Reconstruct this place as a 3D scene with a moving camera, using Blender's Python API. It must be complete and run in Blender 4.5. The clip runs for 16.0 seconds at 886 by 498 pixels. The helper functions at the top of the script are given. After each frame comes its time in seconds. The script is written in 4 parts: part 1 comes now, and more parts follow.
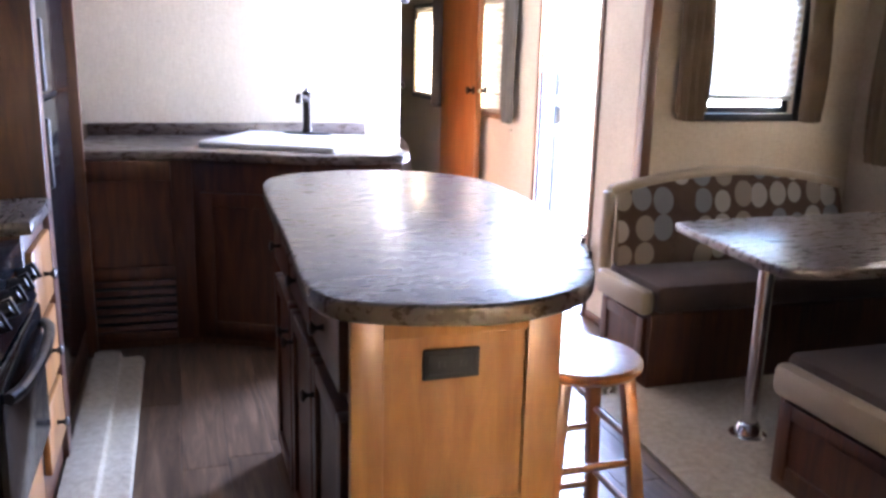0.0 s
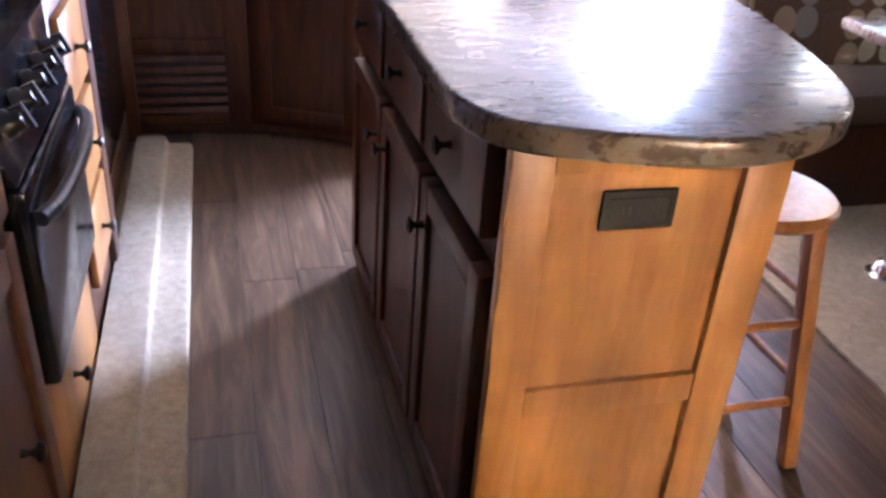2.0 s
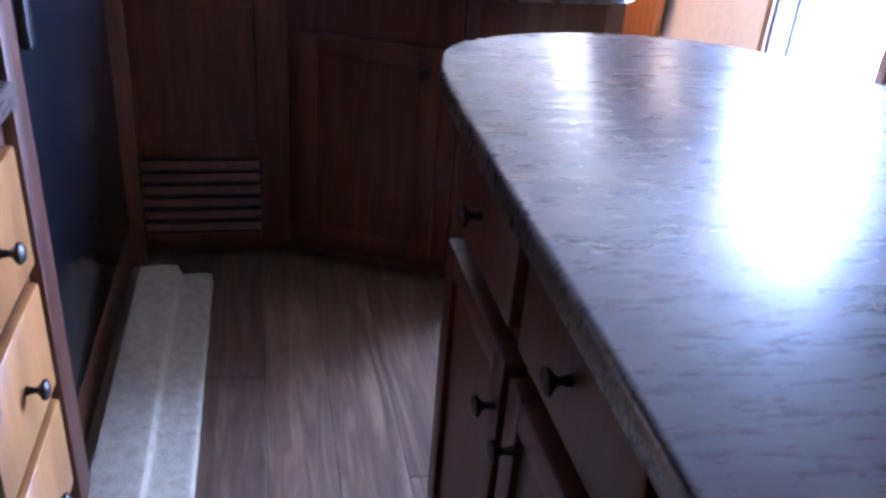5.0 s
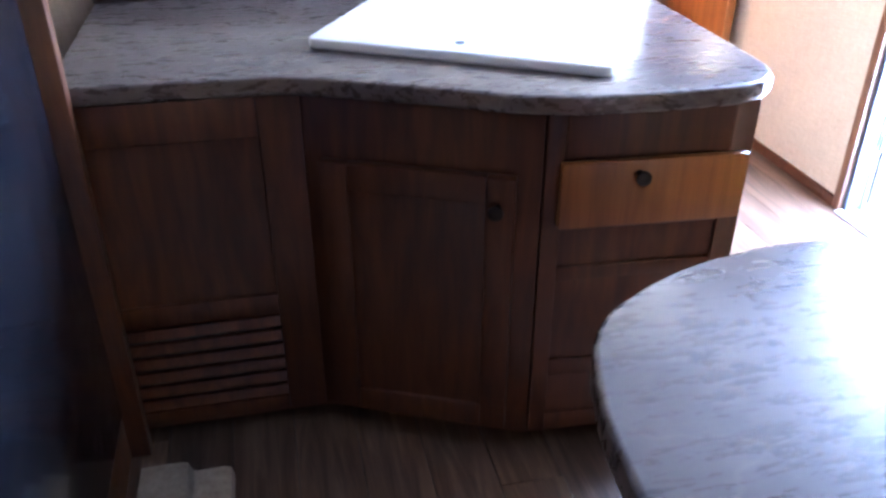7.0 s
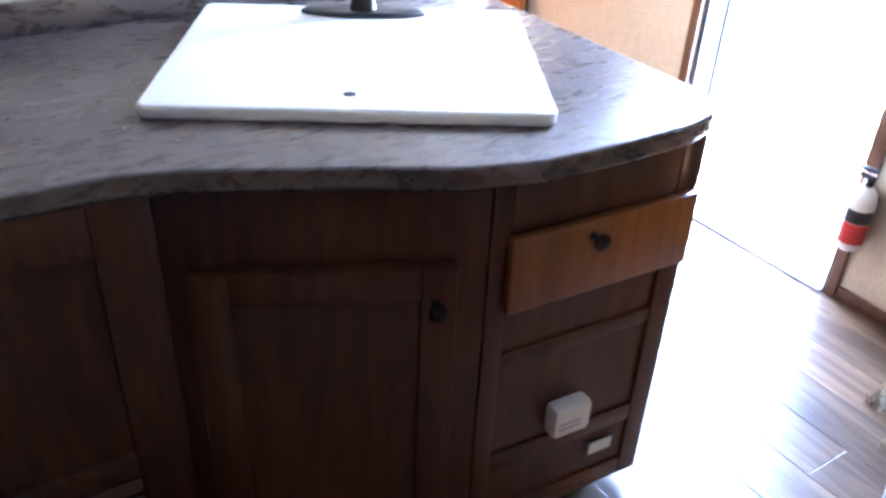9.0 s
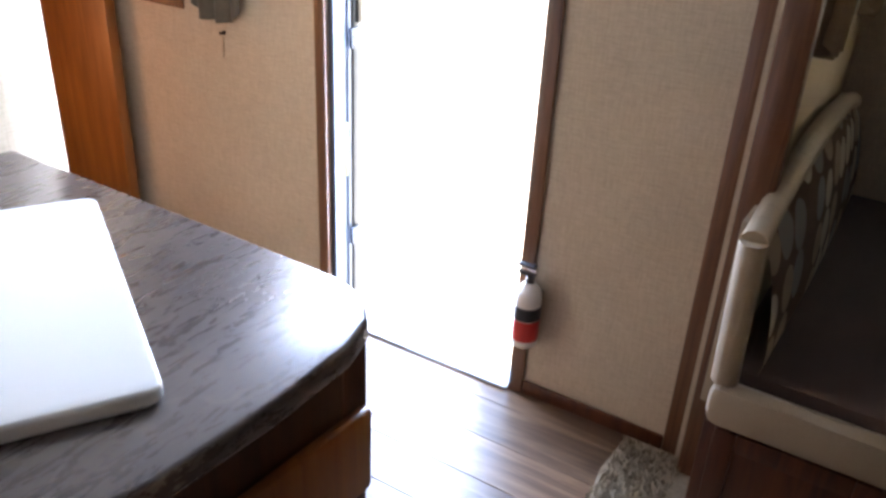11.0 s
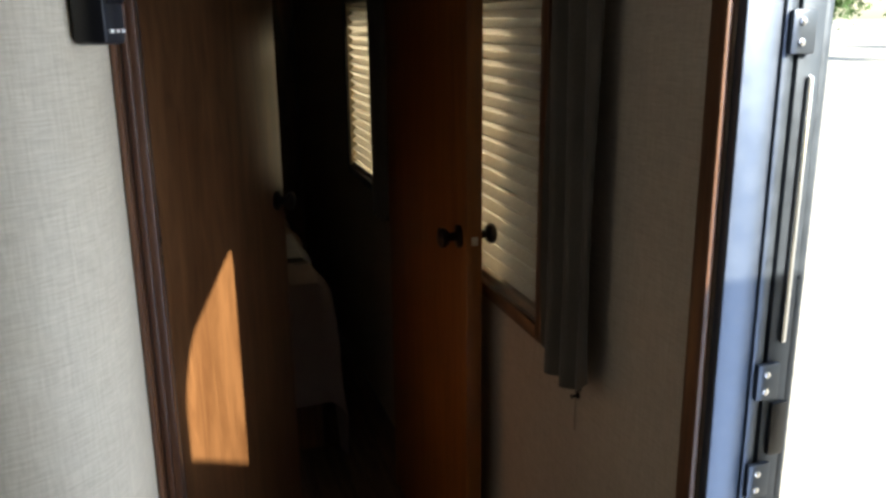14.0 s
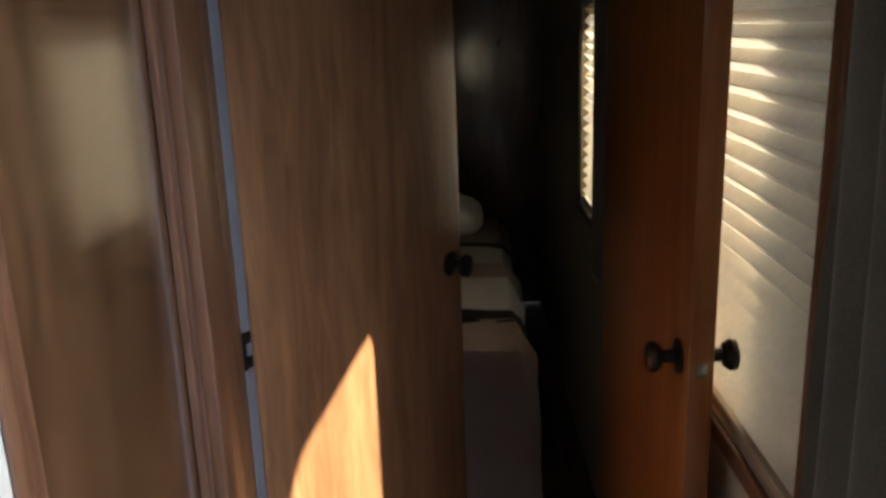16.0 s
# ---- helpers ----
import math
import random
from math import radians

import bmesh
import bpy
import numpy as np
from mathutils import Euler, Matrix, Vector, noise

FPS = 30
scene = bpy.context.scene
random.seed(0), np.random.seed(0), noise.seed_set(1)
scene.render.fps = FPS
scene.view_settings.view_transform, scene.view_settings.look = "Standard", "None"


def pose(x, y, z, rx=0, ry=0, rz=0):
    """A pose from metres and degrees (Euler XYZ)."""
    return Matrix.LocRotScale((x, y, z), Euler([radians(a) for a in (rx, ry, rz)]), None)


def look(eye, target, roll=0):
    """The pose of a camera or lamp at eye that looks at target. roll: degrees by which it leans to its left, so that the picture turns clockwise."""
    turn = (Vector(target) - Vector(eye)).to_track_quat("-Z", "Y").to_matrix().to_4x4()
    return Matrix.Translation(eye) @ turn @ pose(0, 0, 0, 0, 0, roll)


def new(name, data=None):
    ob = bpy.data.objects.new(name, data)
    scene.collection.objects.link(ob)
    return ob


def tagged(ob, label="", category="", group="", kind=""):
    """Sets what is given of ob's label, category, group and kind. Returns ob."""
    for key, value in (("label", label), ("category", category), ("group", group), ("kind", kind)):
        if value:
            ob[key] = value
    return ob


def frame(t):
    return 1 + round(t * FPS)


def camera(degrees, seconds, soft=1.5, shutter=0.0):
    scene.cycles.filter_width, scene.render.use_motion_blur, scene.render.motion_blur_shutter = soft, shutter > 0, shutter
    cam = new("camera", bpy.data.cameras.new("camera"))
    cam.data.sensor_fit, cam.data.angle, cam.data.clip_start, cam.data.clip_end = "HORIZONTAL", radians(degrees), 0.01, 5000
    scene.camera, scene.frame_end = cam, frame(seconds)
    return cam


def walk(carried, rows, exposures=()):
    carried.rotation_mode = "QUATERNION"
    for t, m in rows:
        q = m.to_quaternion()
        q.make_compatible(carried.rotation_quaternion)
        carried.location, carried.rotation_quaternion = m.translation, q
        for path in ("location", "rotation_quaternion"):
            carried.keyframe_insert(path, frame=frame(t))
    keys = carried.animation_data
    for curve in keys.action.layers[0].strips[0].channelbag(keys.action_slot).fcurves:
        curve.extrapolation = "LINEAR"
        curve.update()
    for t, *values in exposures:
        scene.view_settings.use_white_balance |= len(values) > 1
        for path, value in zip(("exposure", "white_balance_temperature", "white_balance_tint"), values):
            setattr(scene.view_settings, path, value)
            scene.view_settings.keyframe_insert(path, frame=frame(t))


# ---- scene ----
cam = camera(56.3, 16.0, soft=3.0)
PATH = [
    (0, (-0.296, -1.442, 1.361), (0.298, 0.411, 0.898), 1.5),
    (0.5, (-0.335, -1.333, 1.34), (0.209, 0.485, 0.708), 2.2),
    (1, (-0.386, -1.22, 1.306), (0.176, 0.526, 0.508), 3.3),
    (1.5, (-0.394, -1.104, 1.268), (0.153, 0.607, 0.39), 3.8),
    (2, (-0.37, -0.947, 1.26), (0.125, 0.741, 0.309), 4.1),
    (2.5, (-0.355, -0.807, 1.245), (0.104, 0.862, 0.243), 3.9),
    (3, (-0.37, -0.66, 1.245), (0.09, 0.988, 0.21), 3.9),
    (3.5, (-0.404, -0.5, 1.261), (0.086, 1.147, 0.238), 4.6),
    (4, (-0.404, -0.366, 1.272), (0.094, 1.303, 0.289), 4.0),
    (4.5, (-0.372, -0.201, 1.29), (0.095, 1.492, 0.334), 4.3),
    (5, (-0.323, -0.025, 1.285), (0.089, 1.7, 0.362), 4.6),
    (7.5, (-0.312, 0.893, 1.463), (0.098, 2.545, 0.413), -1.7),
    (8, (-0.412, 1.05, 1.458), (0.17, 2.629, 0.376), 0.3),
    (8.5, (-0.462, 1.178, 1.449), (0.263, 2.695, 0.366), 1.7),
    (9, (-0.477, 1.26, 1.443), (0.465, 2.672, 0.385), 2.7),
    (9.5, (-0.312, 1.331, 1.475), (0.762, 2.588, 0.35), 0.7),
    (9.7, (-0.283, 1.373, 1.468), (0.898, 2.532, 0.344), 1.2),
    (11.8, (0.102, 1.562, 1.613), (1.658, 2.527, 0.809), 1.0),
    (12, (0.184, 1.557, 1.632), (1.7, 2.619, 0.874), 0.5),
    (12.5, (0.364, 1.623, 1.604), (1.771, 2.891, 0.962), 0.6),
    (13, (0.565, 1.772, 1.627), (1.799, 3.223, 1.017), 0.8),
    (13.5, (0.738, 1.899, 1.642), (1.703, 3.545, 1.041), -0.7),
    (14, (0.997, 2.091, 1.637), (1.573, 3.932, 1.108), -0.5),
    (14.5, (1.074, 2.234, 1.631), (1.434, 4.142, 1.152), -1.0),
    (15, (1.115, 2.453, 1.639), (1.376, 4.374, 1.144), -0.0),
    (15.5, (1.19, 2.624, 1.63), (1.342, 4.559, 1.147), -1.0),
    (16, (1.301, 2.731, 1.652), (1.239, 4.662, 1.137), -2.0),
]
EXPOSURES = [(0, 6.05, 5900, 22), (1.5, 6.7, 6400, 28), (3, 6.5, 5900, 27), (5, 5.9, 5100, 24), (7.5, 6.2, 5300, 14), (9.0, 5.9, 5500, 12), (9.7, 5.2, 5600, 12), (11.8, 3.9, 7200, 14), (13, 2.5, 7000, 12), (14, 1.6, 6700, 4), (15, 1.9, 6900, 4), (16, 2.8, 6100, 7)]
walk(cam, [(t, look(eye, target, roll)) for t, eye, target, roll in PATH], EXPOSURES)

# ---------- light ----------
SUN_AZ, SUN_EL = 153.2, 31.6
world = bpy.data.worlds.new("sky")
scene.world = world
world.use_nodes = True
_n = world.node_tree.nodes
_bg = _n["Background"]
_sky = _n.new("ShaderNodeTexSky")
_sky.sky_type = "NISHITA"
_sky.sun_disc = False
_sky.sun_elevation, _sky.sun_rotation = radians(SUN_EL), radians(SUN_AZ)
world.node_tree.links.new(_sky.outputs[0], _bg.inputs[0])
_bg.inputs[1].default_value = 0.15
sun_data = bpy.data.lights.new("sun", "SUN")
sun_data.energy, sun_data.angle, sun_data.color = 5.0, radians(0.5), (1.0, 0.93, 0.82)
sun = new("sun", sun_data)
_c = math.cos(radians(SUN_EL))
SUN_WAY = Vector((-math.sin(radians(SUN_AZ)) * _c, -math.cos(radians(SUN_AZ)) * _c, -math.sin(radians(SUN_EL))))
sun.matrix_world = look((4, -6, 8), Vector((4, -6, 8)) + SUN_WAY)


def window_light(name, eye, way, w, h, power, color):
    d = bpy.data.lights.new(name, "AREA")
    d.shape, d.size, d.size_y, d.energy, d.color = "RECTANGLE", w, h, power, color
    o = new(name, d)
    o.matrix_world = look(eye, Vector(eye) + Vector(way))
    return o


window_light("dinette_window_skylight", (2.99, 0.95, 1.32), (-1, 0, -0.02), 1.1, 0.7, 0.06, (0.95, 0.97, 1.0))
window_light("doorway_skylight", (1.815, 2.80, 0.99), (-1, 0, 0), 0.46, 1.9, 6.0, (0.52, 0.66, 1.0))

# ---------- materials ----------
MATS = {}


def base_mat(name, rough=0.5, metal=0.0):
    m = bpy.data.materials.new(name)
    m.use_nodes = True
    nt = m.node_tree
    b = nt.nodes["Principled BSDF"]
    b.inputs["Roughness"].default_value = rough
    b.inputs["Metallic"].default_value = metal
    MATS[name] = m
    return m, nt, b


def add(nt, kind, **kw):
    n = nt.nodes.new("ShaderNode" + kind)
    for k, v in kw.items():
        n.inputs[k.replace("_", " ")].default_value = v
    return n


def ramp(nt, stops):
    r = nt.nodes.new("ShaderNodeValToRGB")
    e = r.color_ramp.elements
    while len(e) < len(stops):
        e.new(0.5)
    for i, (p, c) in enumerate(stops):
        e[i].position, e[i].color = p, (*c, 1)
    return r


def coords(nt, scale, rnd=True):
    tc = nt.nodes.new("ShaderNodeTexCoord")
    mp = nt.nodes.new("ShaderNodeMapping")
    mp.inputs["Scale"].default_value = scale
    nt.links.new(tc.outputs["Object"], mp.inputs["Vector"])
    if rnd:
        oi = nt.nodes.new("ShaderNodeObjectInfo")
        mul = nt.nodes.new("ShaderNodeMath")
        mul.operation = "MULTIPLY"
        mul.inputs[1].default_value = 37.0
        nt.links.new(oi.outputs["Random"], mul.inputs[0])
        nt.links.new(mul.outputs[0], mp.inputs["Location"])
    return mp


def mix(nt, a, b, f, mode="MIX"):
    m = nt.nodes.new("ShaderNodeMix")
    m.data_type, m.blend_type = "RGBA", mode
    for sock, v in ((m.inputs["Factor"], f), (m.inputs["A"], a), (m.inputs["B"], b)):
        if hasattr(v, "is_linked") or hasattr(v, "links"):
            nt.links.new(v, sock)
        else:
            sock.default_value = v if isinstance(v, (int, float)) else (*v, 1)
    return m.outputs["Result"]


def bump(nt, b, height, strength, dist):
    bp = nt.nodes.new("ShaderNodeBump")
    bp.inputs["Strength"].default_value, bp.inputs["Distance"].default_value = strength, dist
    nt.links.new(height, bp.inputs["Height"])
    nt.links.new(bp.outputs[0], b.inputs["Normal"])


def wood(name, dark, light, grain=(22, 22, 1.6), rough=0.35, coat=0.25, blotch=0.35, bumps=0.12, coat_rough=0.25):
    m, nt, b = base_mat(name, rough)
    mp = coords(nt, grain)
    n1 = add(nt, "TexNoise", Scale=2.2, Detail=6.0, Roughness=0.62, Distortion=0.7)
    nt.links.new(mp.outputs[0], n1.inputs["Vector"])
    r = ramp(nt, [(0.3, dark), (0.52, [(a + c) / 2 for a, c in zip(dark, light)]), (0.72, light)])
    nt.links.new(n1.outputs["Fac"], r.inputs[0])
    mp2 = coords(nt, (3.5, 3.5, 1.1))
    n2 = add(nt, "TexNoise", Scale=2.0, Detail=3.0)
    nt.links.new(mp2.outputs[0], n2.inputs["Vector"])
    r2 = ramp(nt, [(0.3, [0.62] * 3), (0.7, [1.12] * 3)])
    nt.links.new(n2.outputs["Fac"], r2.inputs[0])
    nt.links.new(mix(nt, r.outputs[0], r2.outputs[0], blotch, "MULTIPLY"), b.inputs["Base Color"])
    b.inputs["Coat Weight"].default_value, b.inputs["Coat Roughness"].default_value = coat, coat_rough
    bump(nt, b, n1.outputs["Fac"], bumps, 0.002)
    return m


def fabric(name, c1, c2, scale=400, rough=0.95, strength=0.5, blotch=6.0):
    m, nt, b = base_mat(name, rough)
    mp = coords(nt, (1, 1, 1))
    n1 = add(nt, "TexNoise", Scale=scale, Detail=3.0)
    n2 = add(nt, "TexNoise", Scale=blotch, Detail=4.0)
    for n in (n1, n2):
        nt.links.new(mp.outputs[0], n.inputs["Vector"])
    r = ramp(nt, [(0.3, c1), (0.7, c2)])
    nt.links.new(mix(nt, n1.outputs["Fac"], n2.outputs["Fac"], 0.5), r.inputs[0])
    nt.links.new(r.outputs[0], b.inputs["Base Color"])
    b.inputs["Sheen Weight"].default_value = 0.15
    bump(nt, b, n1.outputs["Fac"], strength, 0.002)
    return m


def plain(name, c, rough=0.5, metal=0.0, var=0.12, scale=30, bumps=0.05):
    m, nt, b = base_mat(name, rough, metal)
    mp = coords(nt, (1, 1, 1))
    n1 = add(nt, "TexNoise", Scale=scale, Detail=5.0)
    nt.links.new(mp.outputs[0], n1.inputs["Vector"])
    r = ramp(nt, [(0.25, [v * (1 - var) for v in c]), (0.75, [min(1, v * (1 + var)) for v in c])])
    nt.links.new(n1.outputs["Fac"], r.inputs[0])
    nt.links.new(r.outputs[0], b.inputs["Base Color"])
    rr = ramp(nt, [(0.3, [max(0.02, rough - 0.06)] * 3), (0.7, [min(1, rough + 0.08)] * 3)])
    nt.links.new(n1.outputs["Fac"], rr.inputs[0])
    nt.links.new(rr.outputs[0], b.inputs["Roughness"])
    bump(nt, b, n1.outputs["Fac"], bumps, 0.001)
    return m


# same wood as the island end, its colour darkened for the shaded cabinet sides
WOOD_SHADED = wood("shaded_wood", (0.042, 0.0105, 0.003), (0.12, 0.036, 0.009), grain=(13, 13, 1.5), rough=0.42, coat=0.08)
WOOD_LIGHT = wood("lighter_wood", (0.29, 0.115, 0.026), (0.46, 0.21, 0.055), grain=(10, 10, 1.4), blotch=0.85)
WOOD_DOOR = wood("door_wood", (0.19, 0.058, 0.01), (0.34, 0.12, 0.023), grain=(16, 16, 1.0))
# panel wood lightened for the bathroom door, to brighten its sun patch and bounce
WOOD_BATH_LIT = wood("lit_bath_wood", (0.12, 0.049, 0.018), (0.27, 0.125, 0.049), grain=(11, 11, 1.5), rough=0.34, coat=0.4)
# the same hall wood, darkened to offset strong doorway light on the panel
WOOD_PANEL_DARK = wood("darkened_panel_wood", (0.05, 0.021, 0.0075), (0.125, 0.056, 0.021), grain=(11, 11, 1.5), rough=0.25, coat=0.8, bumps=0.04, coat_rough=0.1)
WOOD_JAMB = wood("jamb_wood", (0.085, 0.032, 0.013), (0.165, 0.07, 0.03), grain=(16, 16, 1.5))
WOOD_TRIM = wood("trim_wood", (0.09, 0.04, 0.018), (0.2, 0.09, 0.038), grain=(30, 30, 1.5))
STOOL_WOOD = wood("stool_wood", (0.25, 0.09, 0.024), (0.44, 0.18, 0.05), rough=0.3, coat=0.5)
KNOB = plain("dark_bronze", (0.03, 0.024, 0.02), 0.35, 0.8)
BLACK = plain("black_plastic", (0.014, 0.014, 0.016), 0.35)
BLACK_MATTE = plain("black_matte_plastic", (0.01, 0.01, 0.011), 0.7)
BLACK_GLOSS = plain("black_enamel", (0.01, 0.011, 0.014), 0.12, var=0.05)
CHROME = plain("chrome", (0.75, 0.76, 0.78), 0.16, 1.0, var=0.04)
ALU = plain("aluminium", (0.085, 0.1, 0.125), 0.42, 0.7)
WHITE = plain("white_board", (0.82, 0.81, 0.76), 0.32, var=0.01, scale=4, bumps=0.0)
WHITE_PLASTIC = plain("white_plastic", (0.72, 0.69, 0.62), 0.4, var=0.04)
RED = plain("red_paint", (0.5, 0.03, 0.025), 0.35)
YELLOW = plain("yellow_label", (0.75, 0.68, 0.08), 0.6)
# paler and less metallic than the door frame's aluminium
THRESHOLD = plain("pale_aluminium", (0.62, 0.66, 0.72), 0.5, 0.2)
EDGE_GREY = plain("grey_vinyl_edge", (0.13, 0.12, 0.11), 0.5)
GREY_LABEL = plain("grey_print", (0.35, 0.36, 0.38), 0.6)
CARPET = fabric("tan_carpet", (0.2, 0.155, 0.1), (0.4, 0.335, 0.235), 260, strength=0.9, blotch=45)
SUEDE = fabric("brown_suede", (0.032, 0.018, 0.013), (0.075, 0.045, 0.034), 500)
TAN_VINYL = fabric("tan_vinyl", (0.27, 0.21, 0.13), (0.38, 0.3, 0.2), 300, rough=0.55, strength=0.15)
CURTAIN = fabric("tan_curtain", (0.15, 0.105, 0.065), (0.26, 0.185, 0.115), 350)
CURTAIN_DARK = fabric("taupe_curtain", (0.07, 0.058, 0.038), (0.135, 0.112, 0.078), 350)
BED_WHITE = fabric("cream_bedding", (0.62, 0.59, 0.56), (0.78, 0.75, 0.72), 300)
BED_TAN = fabric("tan_bedding", (0.42, 0.3, 0.24), (0.56, 0.43, 0.36), 300)
# colour of the unseen ceiling, darkened to cut bounced light
CEIL = plain("darkened_ceiling", (0.34, 0.31, 0.27), 0.8)
SIDING = plain("white_siding", (0.7, 0.7, 0.7), 0.5)


def wallpaper():
    m, nt, b = base_mat("woven_wallpaper", 0.62)
    mp = coords(nt, (1, 1, 1), rnd=False)
    a = add(nt, "TexNoise", Scale=1.0, Detail=4.0, Roughness=0.65)
    mpa = coords(nt, (28, 28, 330), rnd=False)
    nt.links.new(mpa.outputs[0], a.inputs["Vector"])
    c = add(nt, "TexNoise", Scale=1.0, Detail=3.0)
    mpc = coords(nt, (240, 240, 26), rnd=False)
    nt.links.new(mpc.outputs[0], c.inputs["Vector"])
    big = add(nt, "TexNoise", Scale=3.0, Detail=4.0)
    nt.links.new(mp.outputs[0], big.inputs["Vector"])
    weave = mix(nt, a.outputs["Fac"], c.outputs["Fac"], 0.4)
    r = ramp(nt, [(0.32, (0.43, 0.35, 0.245)), (0.66, (0.6, 0.505, 0.365))])
    nt.links.new(weave, r.inputs[0])
    r2 = ramp(nt, [(0.35, [0.9] * 3), (0.7, [1.04] * 3)])
    nt.links.new(big.outputs["Fac"], r2.inputs[0])
    nt.links.new(mix(nt, r.outputs[0], r2.outputs[0], 0.8, "MULTIPLY"), b.inputs["Base Color"])
    bump(nt, b, weave, 0.35, 0.0015)
    return m


def stone_top():
    m, nt, b = base_mat("brown_laminate_top", 0.2)
    mp = coords(nt, (1, 1, 1), rnd=False)
    mp.inputs["Rotation"].default_value = (0, 0, radians(35))
    warp = add(nt, "TexNoise", Scale=2.5, Detail=4.0)
    nt.links.new(mp.outputs[0], warp.inputs["Vector"])
    n1 = add(nt, "TexNoise", Scale=1.0, Detail=8.0, Roughness=0.72, Distortion=0.4)
    st = coords(nt, (16, 70, 40), rnd=False)
    st.inputs["Rotation"].default_value = (0, 0, radians(28))
    nt.links.new(st.outputs[0], n1.inputs["Vector"])
    r = ramp(nt, [(0.24, (0.055, 0.039, 0.032)), (0.5, (0.083, 0.061, 0.05)), (0.78, (0.125, 0.095, 0.077))])
    nt.links.new(n1.outputs["Fac"], r.inputs[0])
    vor = nt.nodes.new("ShaderNodeTexVoronoi")
    vor.feature = "DISTANCE_TO_EDGE"
    vor.inputs["Scale"].default_value = 3.2
    wv = mix(nt, mp.outputs[0], warp.outputs["Color"], 0.25)
    nt.links.new(wv, vor.inputs["Vector"])
    vr = ramp(nt, [(0.0, [0.14] * 3), (0.008, [0.0] * 3)])
    nt.links.new(vor.outputs["Distance"], vr.inputs[0])
    nt.links.new(mix(nt, r.outputs[0], (0.4, 0.33, 0.27), vr.outputs[0]), b.inputs["Base Color"])
    fine = add(nt, "TexNoise", Scale=160.0, Detail=4.0)
    nt.links.new(mp.outputs[0], fine.inputs["Vector"])
    rr = ramp(nt, [(0.3, [0.25] * 3), (0.7, [0.31] * 3)])
    nt.links.new(n1.outputs["Fac"], rr.inputs[0])
    nt.links.new(rr.outputs[0], b.inputs["Roughness"])
    bump(nt, b, mix(nt, n1.outputs["Fac"], fine.outputs["Fac"], 0.6), 0.02, 0.0012)
    b.inputs["Specular IOR Level"].default_value = 1.0
    return m


def plank_mat():
    m, nt, b = base_mat("vinyl_plank", 0.33)
    mp = coords(nt, (14, 1.1, 14))
    n1 = add(nt, "TexNoise", Scale=2.0, Detail=7.0, Roughness=0.66, Distortion=0.9)
    nt.links.new(mp.outputs[0], n1.inputs["Vector"])
    r = ramp(nt, [(0.28, (0.04, 0.024, 0.015)), (0.5, (0.115, 0.07, 0.042)), (0.72, (0.215, 0.14, 0.085))])
    nt.links.new(n1.outputs["Fac"], r.inputs[0])
    oi = nt.nodes.new("ShaderNodeObjectInfo")
    tint = ramp(nt, [(0.0, (0.72, 0.7, 0.7)), (0.5, (1.0, 0.98, 0.96)), (1.0, (1.25, 1.2, 1.15))])
    nt.links.new(oi.outputs["Random"], tint.inputs[0])
    base = mix(nt, r.outputs[0], tint.outputs[0], 1.0, "MULTIPLY")
    kn = nt.nodes.new("ShaderNodeTexVoronoi")
    kn.inputs["Scale"].default_value = 1.0
    mk = coords(nt, (5, 2.2, 5))
    nt.links.new(mk.outputs[0], kn.inputs["Vector"])
    kr = ramp(nt, [(0.05, [0.7] * 3), (0.17, [0.0] * 3)])
    nt.links.new(kn.outputs["Distance"], kr.inputs[0])
    nt.links.new(mix(nt, base, (0.03, 0.02, 0.015), kr.outputs[0]), b.inputs["Base Color"])
    bump(nt, b, n1.outputs["Fac"], 0.22, 0.0015)
    return m


def circles_fabric():
    m, nt, b = base_mat("circle_print_fabric", 0.9)
    mp = coords(nt, (9.8, 0.001, 8.2), rnd=False)
    v = nt.nodes.new("ShaderNodeTexVoronoi")
    v.inputs["Scale"].default_value, v.inputs["Randomness"].default_value = 1.0, 0.3
    nt.links.new(mp.outputs[0], v.inputs["Vector"])
    disc = ramp(nt, [(0.47, [1.0] * 3), (0.5, [0.0] * 3)])
    nt.links.new(v.outputs["Distance"], disc.inputs[0])
    pick = nt.nodes.new("ShaderNodeSeparateColor")
    nt.links.new(v.outputs["Color"], pick.inputs[0])
    tone = ramp(nt, [(0.0, (0.55, 0.5, 0.42)), (0.34, (0.3, 0.3, 0.29)), (0.6, (0.42, 0.34, 0.25)), (0.8, (0.15, 0.095, 0.065))])
    tone.color_ramp.interpolation = "CONSTANT"
    nt.links.new(pick.outputs[0], tone.inputs[0])
    fine = add(nt, "TexNoise", Scale=300.0, Detail=2.0)
    mp2 = coords(nt, (1, 1, 1), rnd=False)
    nt.links.new(mp2.outputs[0], fine.inputs["Vector"])
    ground = ramp(nt, [(0.3, (0.1, 0.062, 0.042)), (0.7, (0.17, 0.11, 0.075))])
    nt.links.new(fine.outputs["Fac"], ground.inputs[0])
    nt.links.new(mix(nt, ground.outputs[0], tone.outputs[0], disc.outputs[0]), b.inputs["Base Color"])
    bump(nt, b, fine.outputs["Fac"], 0.3, 0.001)
    return m


